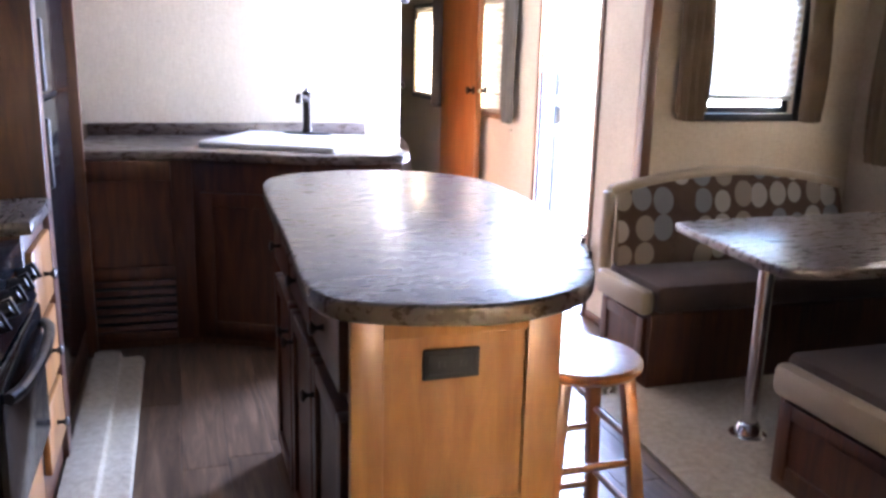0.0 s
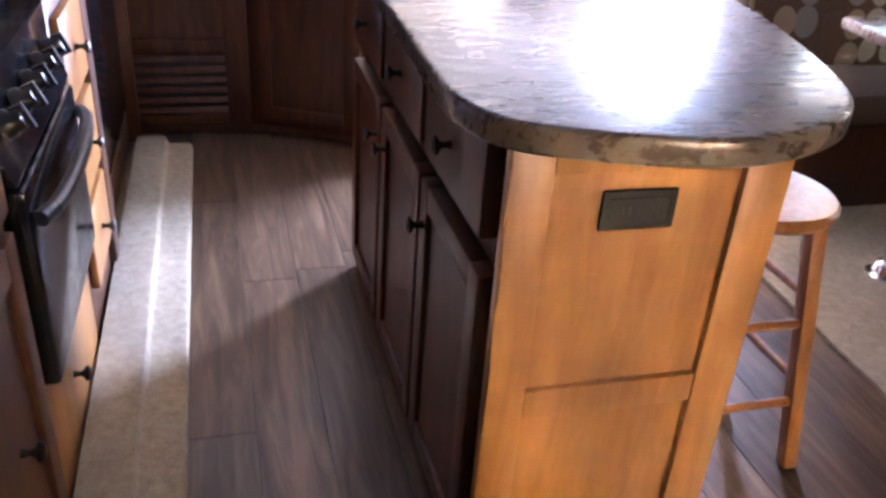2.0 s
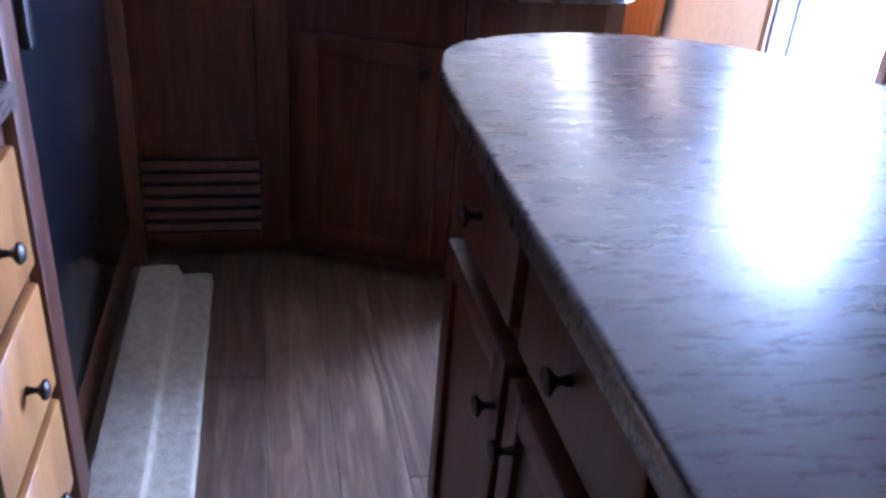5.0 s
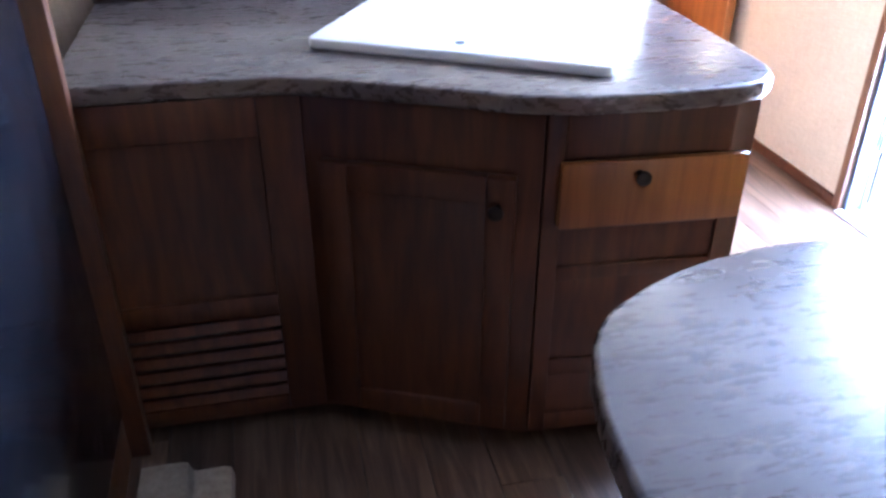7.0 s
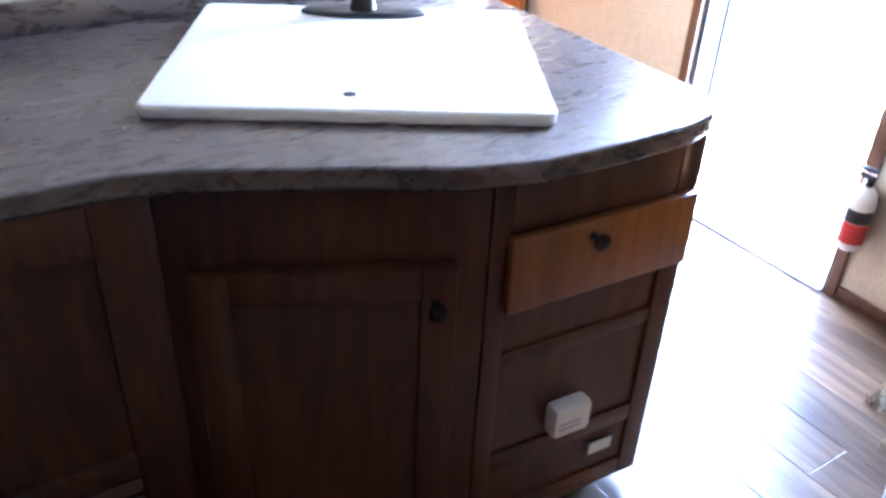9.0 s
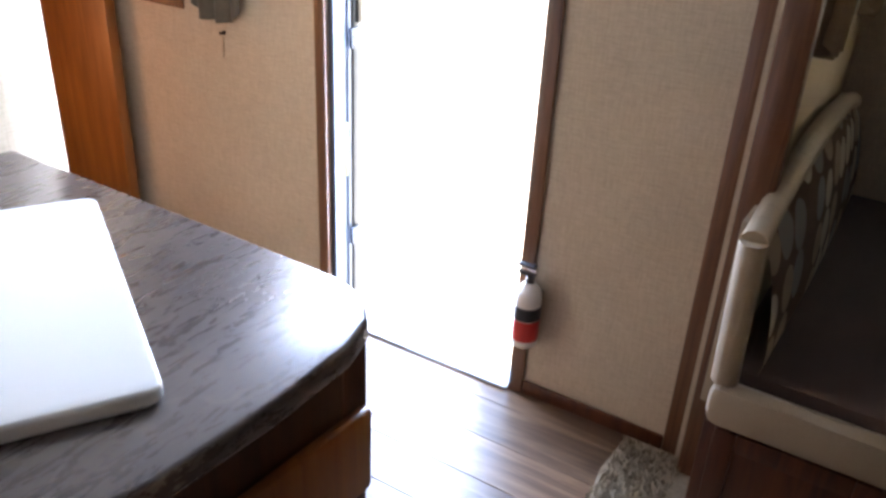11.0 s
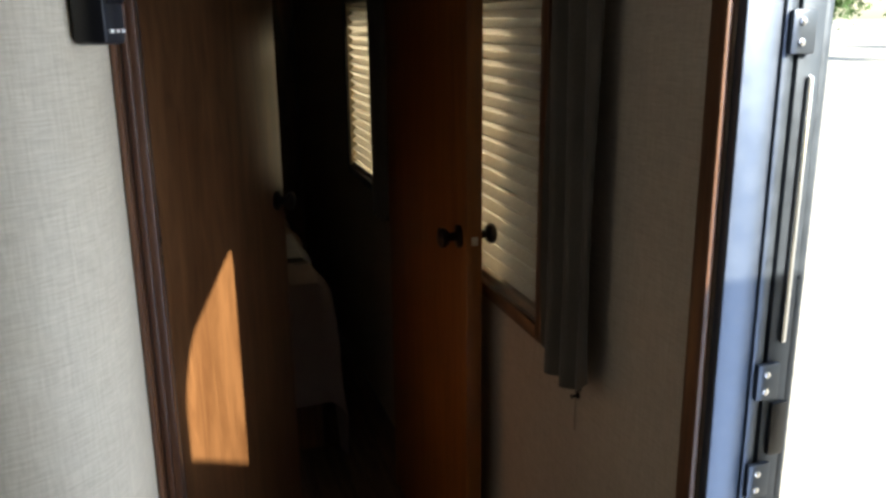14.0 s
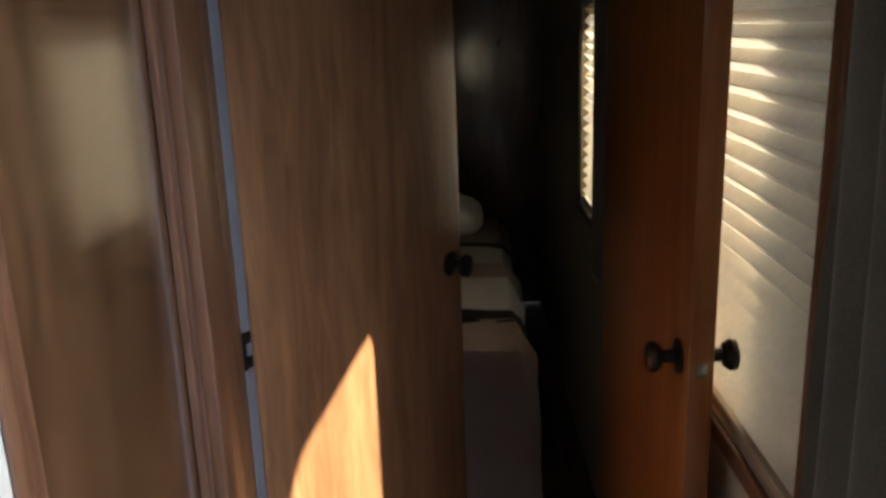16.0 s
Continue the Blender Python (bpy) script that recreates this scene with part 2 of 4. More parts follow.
def shade_mat(name, c, through_part=0.55):
    m, nt, b = base_mat(name, 0.9)
    tr = nt.nodes.new("ShaderNodeBsdfTranslucent")
    mp = coords(nt, (1, 1, 1), rnd=False)
    n1 = add(nt, "TexNoise", Scale=60.0, Detail=3.0)
    nt.links.new(mp.outputs[0], n1.inputs["Vector"])
    r = ramp(nt, [(0.3, [v * 0.9 for v in c]), (0.7, c)])
    nt.links.new(n1.outputs["Fac"], r.inputs[0])
    nt.links.new(r.outputs[0], b.inputs["Base Color"])
    nt.links.new(r.outputs[0], tr.inputs[0])
    ms = nt.nodes.new("ShaderNodeMixShader")
    ms.inputs[0].default_value = through_part
    nt.links.new(b.outputs[0], ms.inputs[1])
    nt.links.new(tr.outputs[0], ms.inputs[2])
    nt.links.new(ms.outputs[0], nt.nodes["Material Output"].inputs[0])
    return m


def glass_mat():
    m, nt, b = base_mat("window_glass", 0.02)
    b.inputs["Transmission Weight"].default_value = 1.0
    b.inputs["Base Color"].default_value = (0.9, 0.93, 0.92, 1)
    return m


WALLPAPER = wallpaper()
STONE = stone_top()
PLANK = plank_mat()
CIRCLES = circles_fabric()
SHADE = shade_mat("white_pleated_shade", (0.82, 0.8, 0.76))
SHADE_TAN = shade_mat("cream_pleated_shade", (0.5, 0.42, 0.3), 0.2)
# same cream colour, passing more light to brighten the bed
SHADE_BED = shade_mat("clearer_cream_shade", (0.5, 0.42, 0.3), 0.34)
# copy of the white shade, dimmed in colour and transmission to darken the dinette
SHADE_DIMMED = shade_mat("dimmed_white_shade", (0.74, 0.72, 0.68), 0.05)
# shade of the added rear window, its transmission set to light the island end
SHADE_REAR = shade_mat("rear_light_shade", (0.66, 0.57, 0.44), 0.28)
GLASS = glass_mat()
GROUND = plain("pale_gravel", (0.42, 0.39, 0.34), 0.9, var=0.25, scale=8)
LEAF = plain("leaf_green", (0.06, 0.12, 0.03), 0.6, var=0.4, scale=3)
BARK = plain("bark", (0.12, 0.09, 0.06), 0.9)

# ---------- mesh tools ----------


def bm_box(bm, lo, hi, bev=0.0):
    lo, hi = Vector(lo), Vector(hi)
    r = bmesh.ops.create_cube(bm, size=1, matrix=Matrix.Translation((lo + hi) / 2) @ Matrix.Diagonal((*(hi - lo), 1)))
    if bev > 0:
        es = list({e for v in r["verts"] for e in v.link_edges})
        bmesh.ops.bevel(bm, geom=es, offset=bev, segments=2, affect="EDGES", profile=0.5)


def bm_rod(bm, a, b, r1, r2=None, seg=12):
    a, b = Vector(a), Vector(b)
    d = b - a
    m = Matrix.Translation((a + b) / 2) @ d.to_track_quat("Z", "Y").to_matrix().to_4x4()
    bmesh.ops.create_cone(bm, cap_ends=True, segments=seg, radius1=r1, radius2=r1 if r2 is None else r2, depth=d.length, matrix=m)


def bm_lathe(bm, prof, seg=18, m=Matrix()):
    rings = []
    for r, z in prof:
        rings.append([bm.verts.new(m @ Vector((r * math.cos(2 * math.pi * i / seg), r * math.sin(2 * math.pi * i / seg), z))) for i in range(seg)])
    for p, q in zip(rings, rings[1:]):
        for i in range(seg):
            bm.faces.new((p[i], p[(i + 1) % seg], q[(i + 1) % seg], q[i]))
    bm.faces.new(rings[0][::-1])
    bm.faces.new(rings[-1])


def part(name, bm, mat, parent=None, smooth=False):
    me = bpy.data.meshes.new(name)
    bmesh.ops.recalc_face_normals(bm, faces=bm.faces)
    bm.to_mesh(me)
    bm.free()
    me.materials.append(mat)
    if smooth:
        for p in me.polygons:
            p.use_smooth = True
        me.set_sharp_from_angle(angle=radians(38))
    ob = new(name, me)
    if parent:
        ob.parent = parent
    return ob


def boxes(name, items, mat, parent=None, bev=0.003):
    bm = bmesh.new()
    for lo, hi in items:
        bm_box(bm, lo, hi, bev)
    return part(name, bm, mat, parent, smooth=bev > 0)


def thing(name, m, label, category, group=""):
    e = new(name)
    e.matrix_world = m
    return tagged(e, label, category, group)


def structure(ob, label, category=""):
    return tagged(ob, label, category or "structure", kind="structure")


def spline(pts, n=6):
    out = []
    k = len(pts)
    for i in range(k):
        p0, p1, p2, p3 = (Vector(pts[(i + j - 1) % k]) for j in range(4))
        for s in range(n):
            t = s / n
            out.append(0.5 * (2 * p1 + (p2 - p0) * t + (2 * p0 - 5 * p1 + 4 * p2 - p3) * t * t + (3 * p1 - p0 - 3 * p2 + p3) * t ** 3))
    return out


def slab(name, outline, z0, z1, mat, parent=None, bev=0.008):
    bm = bmesh.new()
    f = bm.faces.new([bm.verts.new((p[0], p[1], z0)) for p in outline])
    r = bmesh.ops.extrude_face_region(bm, geom=[f])
    vs = [v for v in r["geom"] if isinstance(v, bmesh.types.BMVert)]
    bmesh.ops.translate(bm, verts=vs, vec=(0, 0, z1 - z0))
    if bev:
        es = [e for e in bm.edges if abs(e.verts[0].co.z - e.verts[1].co.z) < 1e-6]
        bmesh.ops.bevel(bm, geom=es, offset=bev, segments=3, affect="EDGES", profile=0.5)
    return part(name, bm, mat, parent, smooth=True)


def knob(parent, x, y, z, name="knob"):
    """A cast drawer knob with a flared head, pointing to -y."""
    bm = bmesh.new()
    bm_lathe(bm, [(0.008, 0), (0.006, 0.006), (0.005, 0.014), (0.009, 0.019), (0.016, 0.024), (0.016, 0.029), (0.010, 0.033)], 12,
             pose(x, y, z, 90, 0, 0))
    return part(name, bm, KNOB, parent, smooth=True)


def panel_door(parent, x0, x1, z0, z1, mat, name="door", rail=0.055, y=0.0, thick=0.02, knob_at=None):
    """A framed door or drawer front with a recessed panel, its face at y - thick."""
    bm = bmesh.new()
    f = y - thick
    bm_box(bm, (x0, f, z0), (x0 + rail, y, z1), 0.003)
    bm_box(bm, (x1 - rail, f, z0), (x1, y, z1), 0.003)
    bm_box(bm, (x0 + rail, f + 0.001, z0), (x1 - rail, y, z0 + rail), 0.003)
    bm_box(bm, (x0 + rail, f + 0.001, z1 - rail), (x1 - rail, y, z1), 0.003)
    bm_box(bm, (x0 + rail - 0.004, f + 0.011, z0 + rail - 0.004), (x1 - rail + 0.004, y - 0.001, z1 - rail + 0.004))
    d = part(name, bm, mat, parent, smooth=True)
    if knob_at:
        knob(d, knob_at[0], f, knob_at[1])
    return d


def drawer_front(parent, x0, x1, z0, z1, mat, y=0.0, thick=0.02, k=True):
    bm = bmesh.new()
    bm_box(bm, (x0, y - thick, z0), (x1, y, z1), 0.006)
    d = part("drawer", bm, mat, parent, smooth=True)
    if k:
        knob(d, (x0 + x1) / 2, y - thick, (z0 + z1) / 2)
    return d


def tufts(name, boxes_xy, z, count, mat, parent, length=0.009):
    rng = random.Random(5)
    vs, fs = [], []
    for x0, y0, x1, y1, zz in boxes_xy:
        for _ in range(int(count * (x1 - x0) * (y1 - y0))):
            x, y, a = rng.uniform(x0, x1), rng.uniform(y0, y1), rng.uniform(0, 6.28)
            w, l = 0.0035, length * rng.uniform(0.5, 1.2)
            dx, dy = math.cos(a) * w, math.sin(a) * w
            b = len(vs)
            vs += [(x - dx, y - dy, zz), (x + dx, y + dy, zz), (x + rng.gauss(0, 0.004), y + rng.gauss(0, 0.004), zz + l)]
            fs.append((b, b + 1, b + 2))
    me = bpy.data.meshes.new(name)
    me.from_pydata(vs, [], fs)
    me.materials.append(mat)
    o = new(name, me)
    o.parent = parent
    return tagged(o, kind="stuff")


# ---------- shell ----------
WX = 1.735          # inner face of the door-side wall
CEIL_Z = 2.08
BACK = -2.9
FRONT = 7.6
SLX = 2.83          # outer wall of the dinette slide
SLY = 1.83          # end wall of the dinette slide
SLZ = CEIL_Z        # ceiling of the dinette slide


def wall_x(name, x0, x1, y0, y1, holes, label, z0=0.0, z1=CEIL_Z, mat=None, along="y"):
    """A wall with rectangular openings (a0, a1, z0, z1) cut through its thickness."""
    bm = bmesh.new()
    a0, a1 = (y0, y1) if along == "y" else (x0, x1)
    cuts = sorted({a0, a1, *[h[0] for h in holes], *[h[1] for h in holes]})
    for p, q in zip(cuts, cuts[1:]):
        mid = (p + q) / 2
        hs = sorted([h for h in holes if h[0] < mid < h[1]], key=lambda h: h[2])
        z = z0
        for h in hs + [(0, 0, z1, z1)]:
            if h[2] > z + 1e-4:
                if along == "y":
                    bm_box(bm, (x0, p, z), (x1, q, h[2]))
                else:
                    bm_box(bm, (p, y0, z), (q, y1, h[2]))
            z = max(z, h[3])
    bmesh.ops.remove_doubles(bm, verts=bm.verts, dist=1e-5)
    return structure(part(name, bm, mat or WALLPAPER), label, "wall")


DOOR = (2.405, 3.095, -0.02, 2.0)
WIN2 = (3.72, 4.55, 0.97, 1.72)
WIN3 = (5.15, 5.85, 1.0, 1.72)
wall_x("wall_east", WX, WX + 0.055, 1.925, FRONT, [DOOR, WIN2, WIN3], "beige woven-textured wallpaper wall with the entry doorway")
# plain closing walls, given dark wood-grain to cut bounced light
wall_x("wall_east_rear", WX, WX + 0.055, BACK, -0.75, [], "unseen panel wall, darkened to cut bounced light", mat=WOOD_PANEL_DARK)
wall_x("wall_north", -1.6, WX + 0.05, FRONT, FRONT + 0.06, [], "plain wall closing the bedroom, darkened to cut bounced light", along="x", mat=WOOD_PANEL_DARK)
wall_x("wall_south", -1.6, WX + 0.05, BACK - 0.06, BACK, [(0.45, 1.65, 0.72, 1.4)], "unseen rear wall, darkened to cut bounced light, with an added window", along="x", mat=WOOD_PANEL_DARK)
wall_x("wall_west", -1.66, -1.6, BACK, FRONT, [], "unseen panel wall, darkened to cut bounced light", mat=WOOD_PANEL_DARK)
wall_x("wall_sink", -1.6, 0.72, 3.04, 3.08, [], "beige woven-textured wallpaper partition behind the sink counter", along="x")
wall_x("wall_slide_end", 1.70, SLX, SLY, SLY + 0.05, [(1.945, 2.46, 1.12, 1.72)], "beige wallpaper end wall of the dinette slide with a window", z1=SLZ, along="x")
wall_x("wall_slide_outer", SLX, SLX + 0.05, -0.7, SLY + 0.05, [(0.35, 1.5, 0.95, 1.7)], "beige wallpaper outer wall of the dinette slide with a window", z1=SLZ)
wall_x("wall_slide_rear", WX, SLX, -0.75, -0.7, [], "beige wallpaper rear wall of the dinette slide", z1=SLZ, along="x")
arc = [(0.72 + r * math.sin(a), 3.23 - r * math.cos(a)) for r, span in ((0.19, range(0, 19)), (0.15, range(18, -1, -1))) for a in [radians(5 * k) for k in span]]
arc[19:19] = [(0.91, 3.365), (0.87, 3.365)]
structure(slab("wall_corner", arc, 0.0, CEIL_Z, WALLPAPER, None, bev=0), "rounded beige wallpaper corner beside the sink counter", "wall")
wall_x("wall_bath", 0.86, 0.90, 3.366, 4.04, [], "glossy brown wood-grain panel wall of the bathroom", mat=WOOD_PANEL_DARK)
wall_x("wall_bath_front", 0.86, 0.90, 4.70, 4.76, [], "dark wood-grain post at the bathroom", mat=WOOD_PANEL_DARK)
wall_x("wall_bedroom", -1.6, WX, 4.76, 4.80, [(0.92, 1.70, 0.0, 1.95)], "dark wood-grain bedroom partition with an open doorway", along="x", mat=WOOD_PANEL_DARK)

ceil_bm = bmesh.new()
bm_box(ceil_bm, (-1.66, BACK - 0.06, CEIL_Z), (WX + 0.055, FRONT + 0.06, CEIL_Z + 0.06))
bm_box(ceil_bm, (WX + 0.056, -0.75, SLZ), (SLX + 0.05, SLY + 0.05, SLZ + 0.008))
structure(part("ceiling", ceil_bm, CEIL), "unseen panel ceiling, darkened to cut bounced light", "ceiling")

floor_bm = bmesh.new()
bm_box(floor_bm, (-1.66, BACK - 0.06, -0.08), (WX + 0.055, FRONT + 0.06, -0.004))
bm_box(floor_bm, (WX + 0.055, -0.75, -0.08), (SLX + 0.05, SLY + 0.05, -0.004))
floor = structure(part("floor", floor_bm, BLACK), "grey-brown wood-look vinyl plank floor", "floor")


def trim_run(name, items, mat, label, bev=0.004):
    return structure(boxes(name, items, mat, bev=bev), label, "trim")


trim_run("trim_door", [
    ((WX - 0.014, DOOR[0] - 0.045, 0), (WX - 0.0005, DOOR[0], 2.045)),
    ((WX - 0.014, DOOR[1], 0), (WX - 0.0005, DOOR[1] + 0.04, 2.045)),
    ((WX - 0.013, DOOR[0], 2.0), (WX - 0.0005, DOOR[1], 2.044))], WOOD_TRIM, "dark brown wood trim round the entry doorway")
bm = bmesh.new()
RC = 0.17
for yc, sg in ((DOOR[0], 1), (DOOR[1], -1)):
    ring = [(yc, 2.0)] + [(yc + sg * RC * (1 - math.sin(radians(a))), 2.0 - RC * (1 - math.cos(radians(a)))) for a in range(0, 91, 9)]
    lo = [bm.verts.new((WX - 0.012, y, z)) for y, z in ring]
    hi = [bm.verts.new((WX + 0.053, y, z)) for y, z in ring]
    n = len(ring)
    for i in range(n):
        bm.faces.new((lo[i], lo[(i + 1) % n], hi[(i + 1) % n], hi[i]))
    for i in range(1, n - 1):
        bm.faces.new((lo[0], lo[i], lo[i + 1]))
        bm.faces.new((hi[0], hi[i + 1], hi[i]))
structure(part("trim_door_corner", bm, WOOD_TRIM), "dark brown rounded top corners of the entry doorway", "trim")
trim_run("trim_slide", [
    ((WX - 0.02, 1.865, 0), (WX + 0.055, 1.923, CEIL_Z)),
    ((1.652, SLY - 0.04, 0), (1.699, SLY + 0.03, SLZ))], WOOD_TRIM, "dark brown wood trim at the slide opening")
trim_run("trim_bath", [
    ((0.9005, 3.367, 0), (0.912, 3.397, CEIL_Z)),
    ((0.9105, 3.343, 0), (0.919, 3.3665, CEIL_Z)),
    ((0.9005, 3.795, 0), (0.914, 3.825, 2.02)),
    ((0.9005, 3.832, 0), (0.93, 3.94, 2.02)),
    ((0.9005, 3.945, 0), (0.923, 4.008, 2.02)),
    ((0.9005, 4.011, 0), (0.912, 4.037, 2.02))], WOOD_JAMB, "brown wood jamb and corner mouldings of the bathroom door")
trim_run("baseboard", [
    ((WX - 0.011, DOOR[1] + 0.041, 0), (WX - 0.0005, 4.75, 0.045)),
    ((WX - 0.011, 1.926, 0), (WX - 0.0005, DOOR[0] - 0.046, 0.045))], WOOD_SHADED, "low brown wood baseboard along the wallpaper wall")
trim_run("threshold", [((WX - 0.03, DOOR[0], 0.001), (WX + 0.075, DOOR[1], 0.012))], THRESHOLD, "aluminium threshold of the entry doorway")


def window(name, axis, a0, a1, z0, z1, w0, depth, label, shade, drop=1.0, tilt=0.012, inner=-1, frame_mat=None):
    """A framed window with glass and a pleated shade. The wall's inner face lies at w0; inner is the room's side."""
    w = structure(new(name), label, "window")
    fr, cen = bmesh.new(), (w0 - inner * depth * 0.5)

    def bx(bm, p, q, lo, hi, d0, d1, bev=0.003):
        d0, d1 = min(d0, d1), max(d0, d1)
        if axis == "y":
            bm_box(bm, (d0, p, lo), (d1, q, hi), bev)
        else:
            bm_box(bm, (p, d0, lo), (q, d1, hi), bev)
    e = 0.03
    i0, i1 = w0 - inner * 0.032, w0 - inner * (depth + 0.004)
    for p, q, lo, hi in ((a0 - 0.035, a0, z0 - 0.035, z1 + 0.035), (a1, a1 + 0.035, z0 - 0.035, z1 + 0.035),
                         (a0, a1, z0 - 0.035, z0), (a0, a1, z1, z1 + 0.035)):
        bx(fr, p, q, lo, hi, w0 + inner * 0.012, w0 + inner * 0.0005)
    for p, q, lo, hi in ((a0 + 0.001, a0 + e, z0 + 0.001, z1 - 0.001), (a1 - e, a1 - 0.001, z0 + 0.001, z1 - 0.001),
                         (a0 + e, a1 - e, z0 + 0.001, z0 + e), (a0 + e, a1 - e, z1 - e, z1 - 0.001)):
        bx(fr, p, q, lo, hi, i0, i1)
    part("frame", fr, frame_mat or BLACK, w, smooth=True)
    gl = bmesh.new()
    bx(gl, a0 + e, a1 - e, z0 + e, z1 - e, w0 - inner * depth * 0.8 - 0.002, w0 - inner * depth * 0.8 + 0.002, 0)
    g = part("pane", gl, GLASS, w)
    g.visible_shadow = False
    sb = bmesh.new()
    s = w0 - inner * 0.016
    bot = z1 - (z1 - z0) * drop
    n = max(4, int((z1 - bot) / 0.019))
    rows = []
    for i in range(n + 1):
        z = bot + (z1 - bot) * i / n
        d = s + (tilt if i % 2 else -tilt) * 0.9
        rows.append([sb.verts.new((d, p, z) if axis == "y" else (p, d, z)) for p in (a0 + e * 0.02, a1 - e * 0.02)])
    for r0, r1 in zip(rows, rows[1:]):
        sb.faces.new((r0[0], r0[1], r1[1], r1[0]))
    part("pleated_shade", sb, shade, w)
    rb = bmesh.new()
    bot += 0.022
    bx(rb, a0 + 0.006, a1 - 0.006, bot - 0.02, bot, s - 0.012, s + 0.012, 0.004)
    part("shade_rail", rb, TAN_VINYL if shade is SHADE_TAN else WHITE_PLASTIC, w, smooth=True)
    return w


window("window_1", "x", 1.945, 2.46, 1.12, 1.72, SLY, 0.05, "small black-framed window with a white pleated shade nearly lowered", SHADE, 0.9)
window("window_2", "y", 0.35, 1.5, 0.95, 1.7, SLX, 0.05, "black-framed dinette window with a lowered white pleated shade", SHADE_DIMMED, 0.98)
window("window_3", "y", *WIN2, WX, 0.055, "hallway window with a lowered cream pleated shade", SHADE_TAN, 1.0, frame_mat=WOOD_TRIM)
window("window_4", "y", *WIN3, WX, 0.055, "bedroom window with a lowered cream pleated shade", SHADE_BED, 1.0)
# unseen window added behind the viewpoint, placed to light the island end
window("added_rear_window", "x", 0.45, 1.65, 0.72, 1.4, BACK, 0.06, "unseen rear window added to light the island end, cream pleated shade lowered", SHADE_REAR, 1.0, inner=1)


def curtain(axis, a0, a1, z0, z1, w, mat, label, sgn=-1, gather=0.0, folds=4):
    """A hanging pleated curtain panel with thickness, its folds running down it."""
    bm = bmesh.new()
    nu, nv = 40, 10
    for side in (0, 1):
        g = []
        for j in range(nv + 1):
            v = j / nv
            row = []
            for i in range(nu + 1):
                u = i / nu
                pinch = 1 - gather * (1 - v) * 0.5
                a = (a0 + a1) / 2 + (u - 0.5) * (a1 - a0) * pinch
                d = w + sgn * (0.042 + (0.024 if folds > 3 else 0.015) * math.sin(u * 2 * math.pi * folds + 0.5 * math.sin(v * 5)) * (0.8 + 0.4 * u) - 0.004 * side)
                z = z0 + (z1 - z0) * v + 0.04 * abs(2 * u - 1) ** 4 * (1 - v) ** 4
                row.append(bm.verts.new((d, a, z) if axis == "y" else (a, d, z)))
            g.append(row)
        for j in range(nv):
            for i in range(nu):
                bm.faces.new((g[j][i], g[j][i + 1], g[j + 1][i + 1], g[j + 1][i]))
    rail0, rail1 = ((w - 0.07 if sgn < 0 else w, a0, z1 - 0.02), (w if sgn < 0 else w + 0.07, a1, z1 + 0.02)) if axis == "y" else (
        (a0, w - 0.07 if sgn < 0 else w, z1 - 0.02), (a1, w if sgn < 0 else w + 0.07, z1 + 0.02))
    bm_box(bm, rail0, rail1, 0.005)
    return tagged(part("curtain", bm, mat, smooth=True), label, "curtain", "window curtains")


curtain("x", 1.80, 1.965, 1.09, 1.82, SLY, CURTAIN, "tan fabric curtain panel hanging beside the dinette window")
curtain("x", 2.465, 2.60, 1.08, 1.82, SLY, CURTAIN, "tan fabric curtain panel hanging beside the dinette window")
curtain("y", 1.5, 1.70, 0.9, 1.8, SLX, CURTAIN, "tan fabric curtain panel beside the large dinette window")
curtain("y", 0.15, 0.35, 0.9, 1.8, SLX, CURTAIN, "tan fabric curtain panel beside the large dinette window")
curtain("y", 3.395, 3.60, 0.93, 1.85, WX - 0.006, CURTAIN_DARK, "taupe fabric curtain panel beside the hallway window", folds=3)
curtain("y", 4.93, 5.13, 0.93, 1.85, WX - 0.006, CURTAIN_DARK, "dark taupe curtain panel beside the bedroom window")

# ---------- island ----------
ISL_L, ISL_W, ISL_H = 1.25, 0.42, 0.896
isl = thing("kitchen_island", pose(0, 0, 0), "brown wood kitchen island with a rounded brown laminate top", "kitchen island")
boxes("body", [((0.012, 0.012, 0.06), (ISL_W - 0.002, ISL_L, ISL_H)), ((0.018, 0.02, 0), (ISL_W - 0.01, ISL_L - 0.002, 0.06))], WOOD_SHADED, isl)
# end panel: frame with two recessed fields, in the lighter, lit wood tone
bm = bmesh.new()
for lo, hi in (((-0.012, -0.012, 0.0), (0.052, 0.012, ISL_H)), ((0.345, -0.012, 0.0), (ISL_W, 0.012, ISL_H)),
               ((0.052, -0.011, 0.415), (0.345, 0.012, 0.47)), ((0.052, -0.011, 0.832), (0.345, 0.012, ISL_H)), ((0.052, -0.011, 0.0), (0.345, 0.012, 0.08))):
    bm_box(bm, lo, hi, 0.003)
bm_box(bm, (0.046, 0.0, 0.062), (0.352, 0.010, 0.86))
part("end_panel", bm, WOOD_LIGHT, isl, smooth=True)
# cabinet side with drawers and doors, facing the aisle, its shade put into the wood
aisle = new("cabinet_front")
aisle.parent = isl
aisle.matrix_basis = pose(0.012, ISL_L, 0, 0, 0, -90)
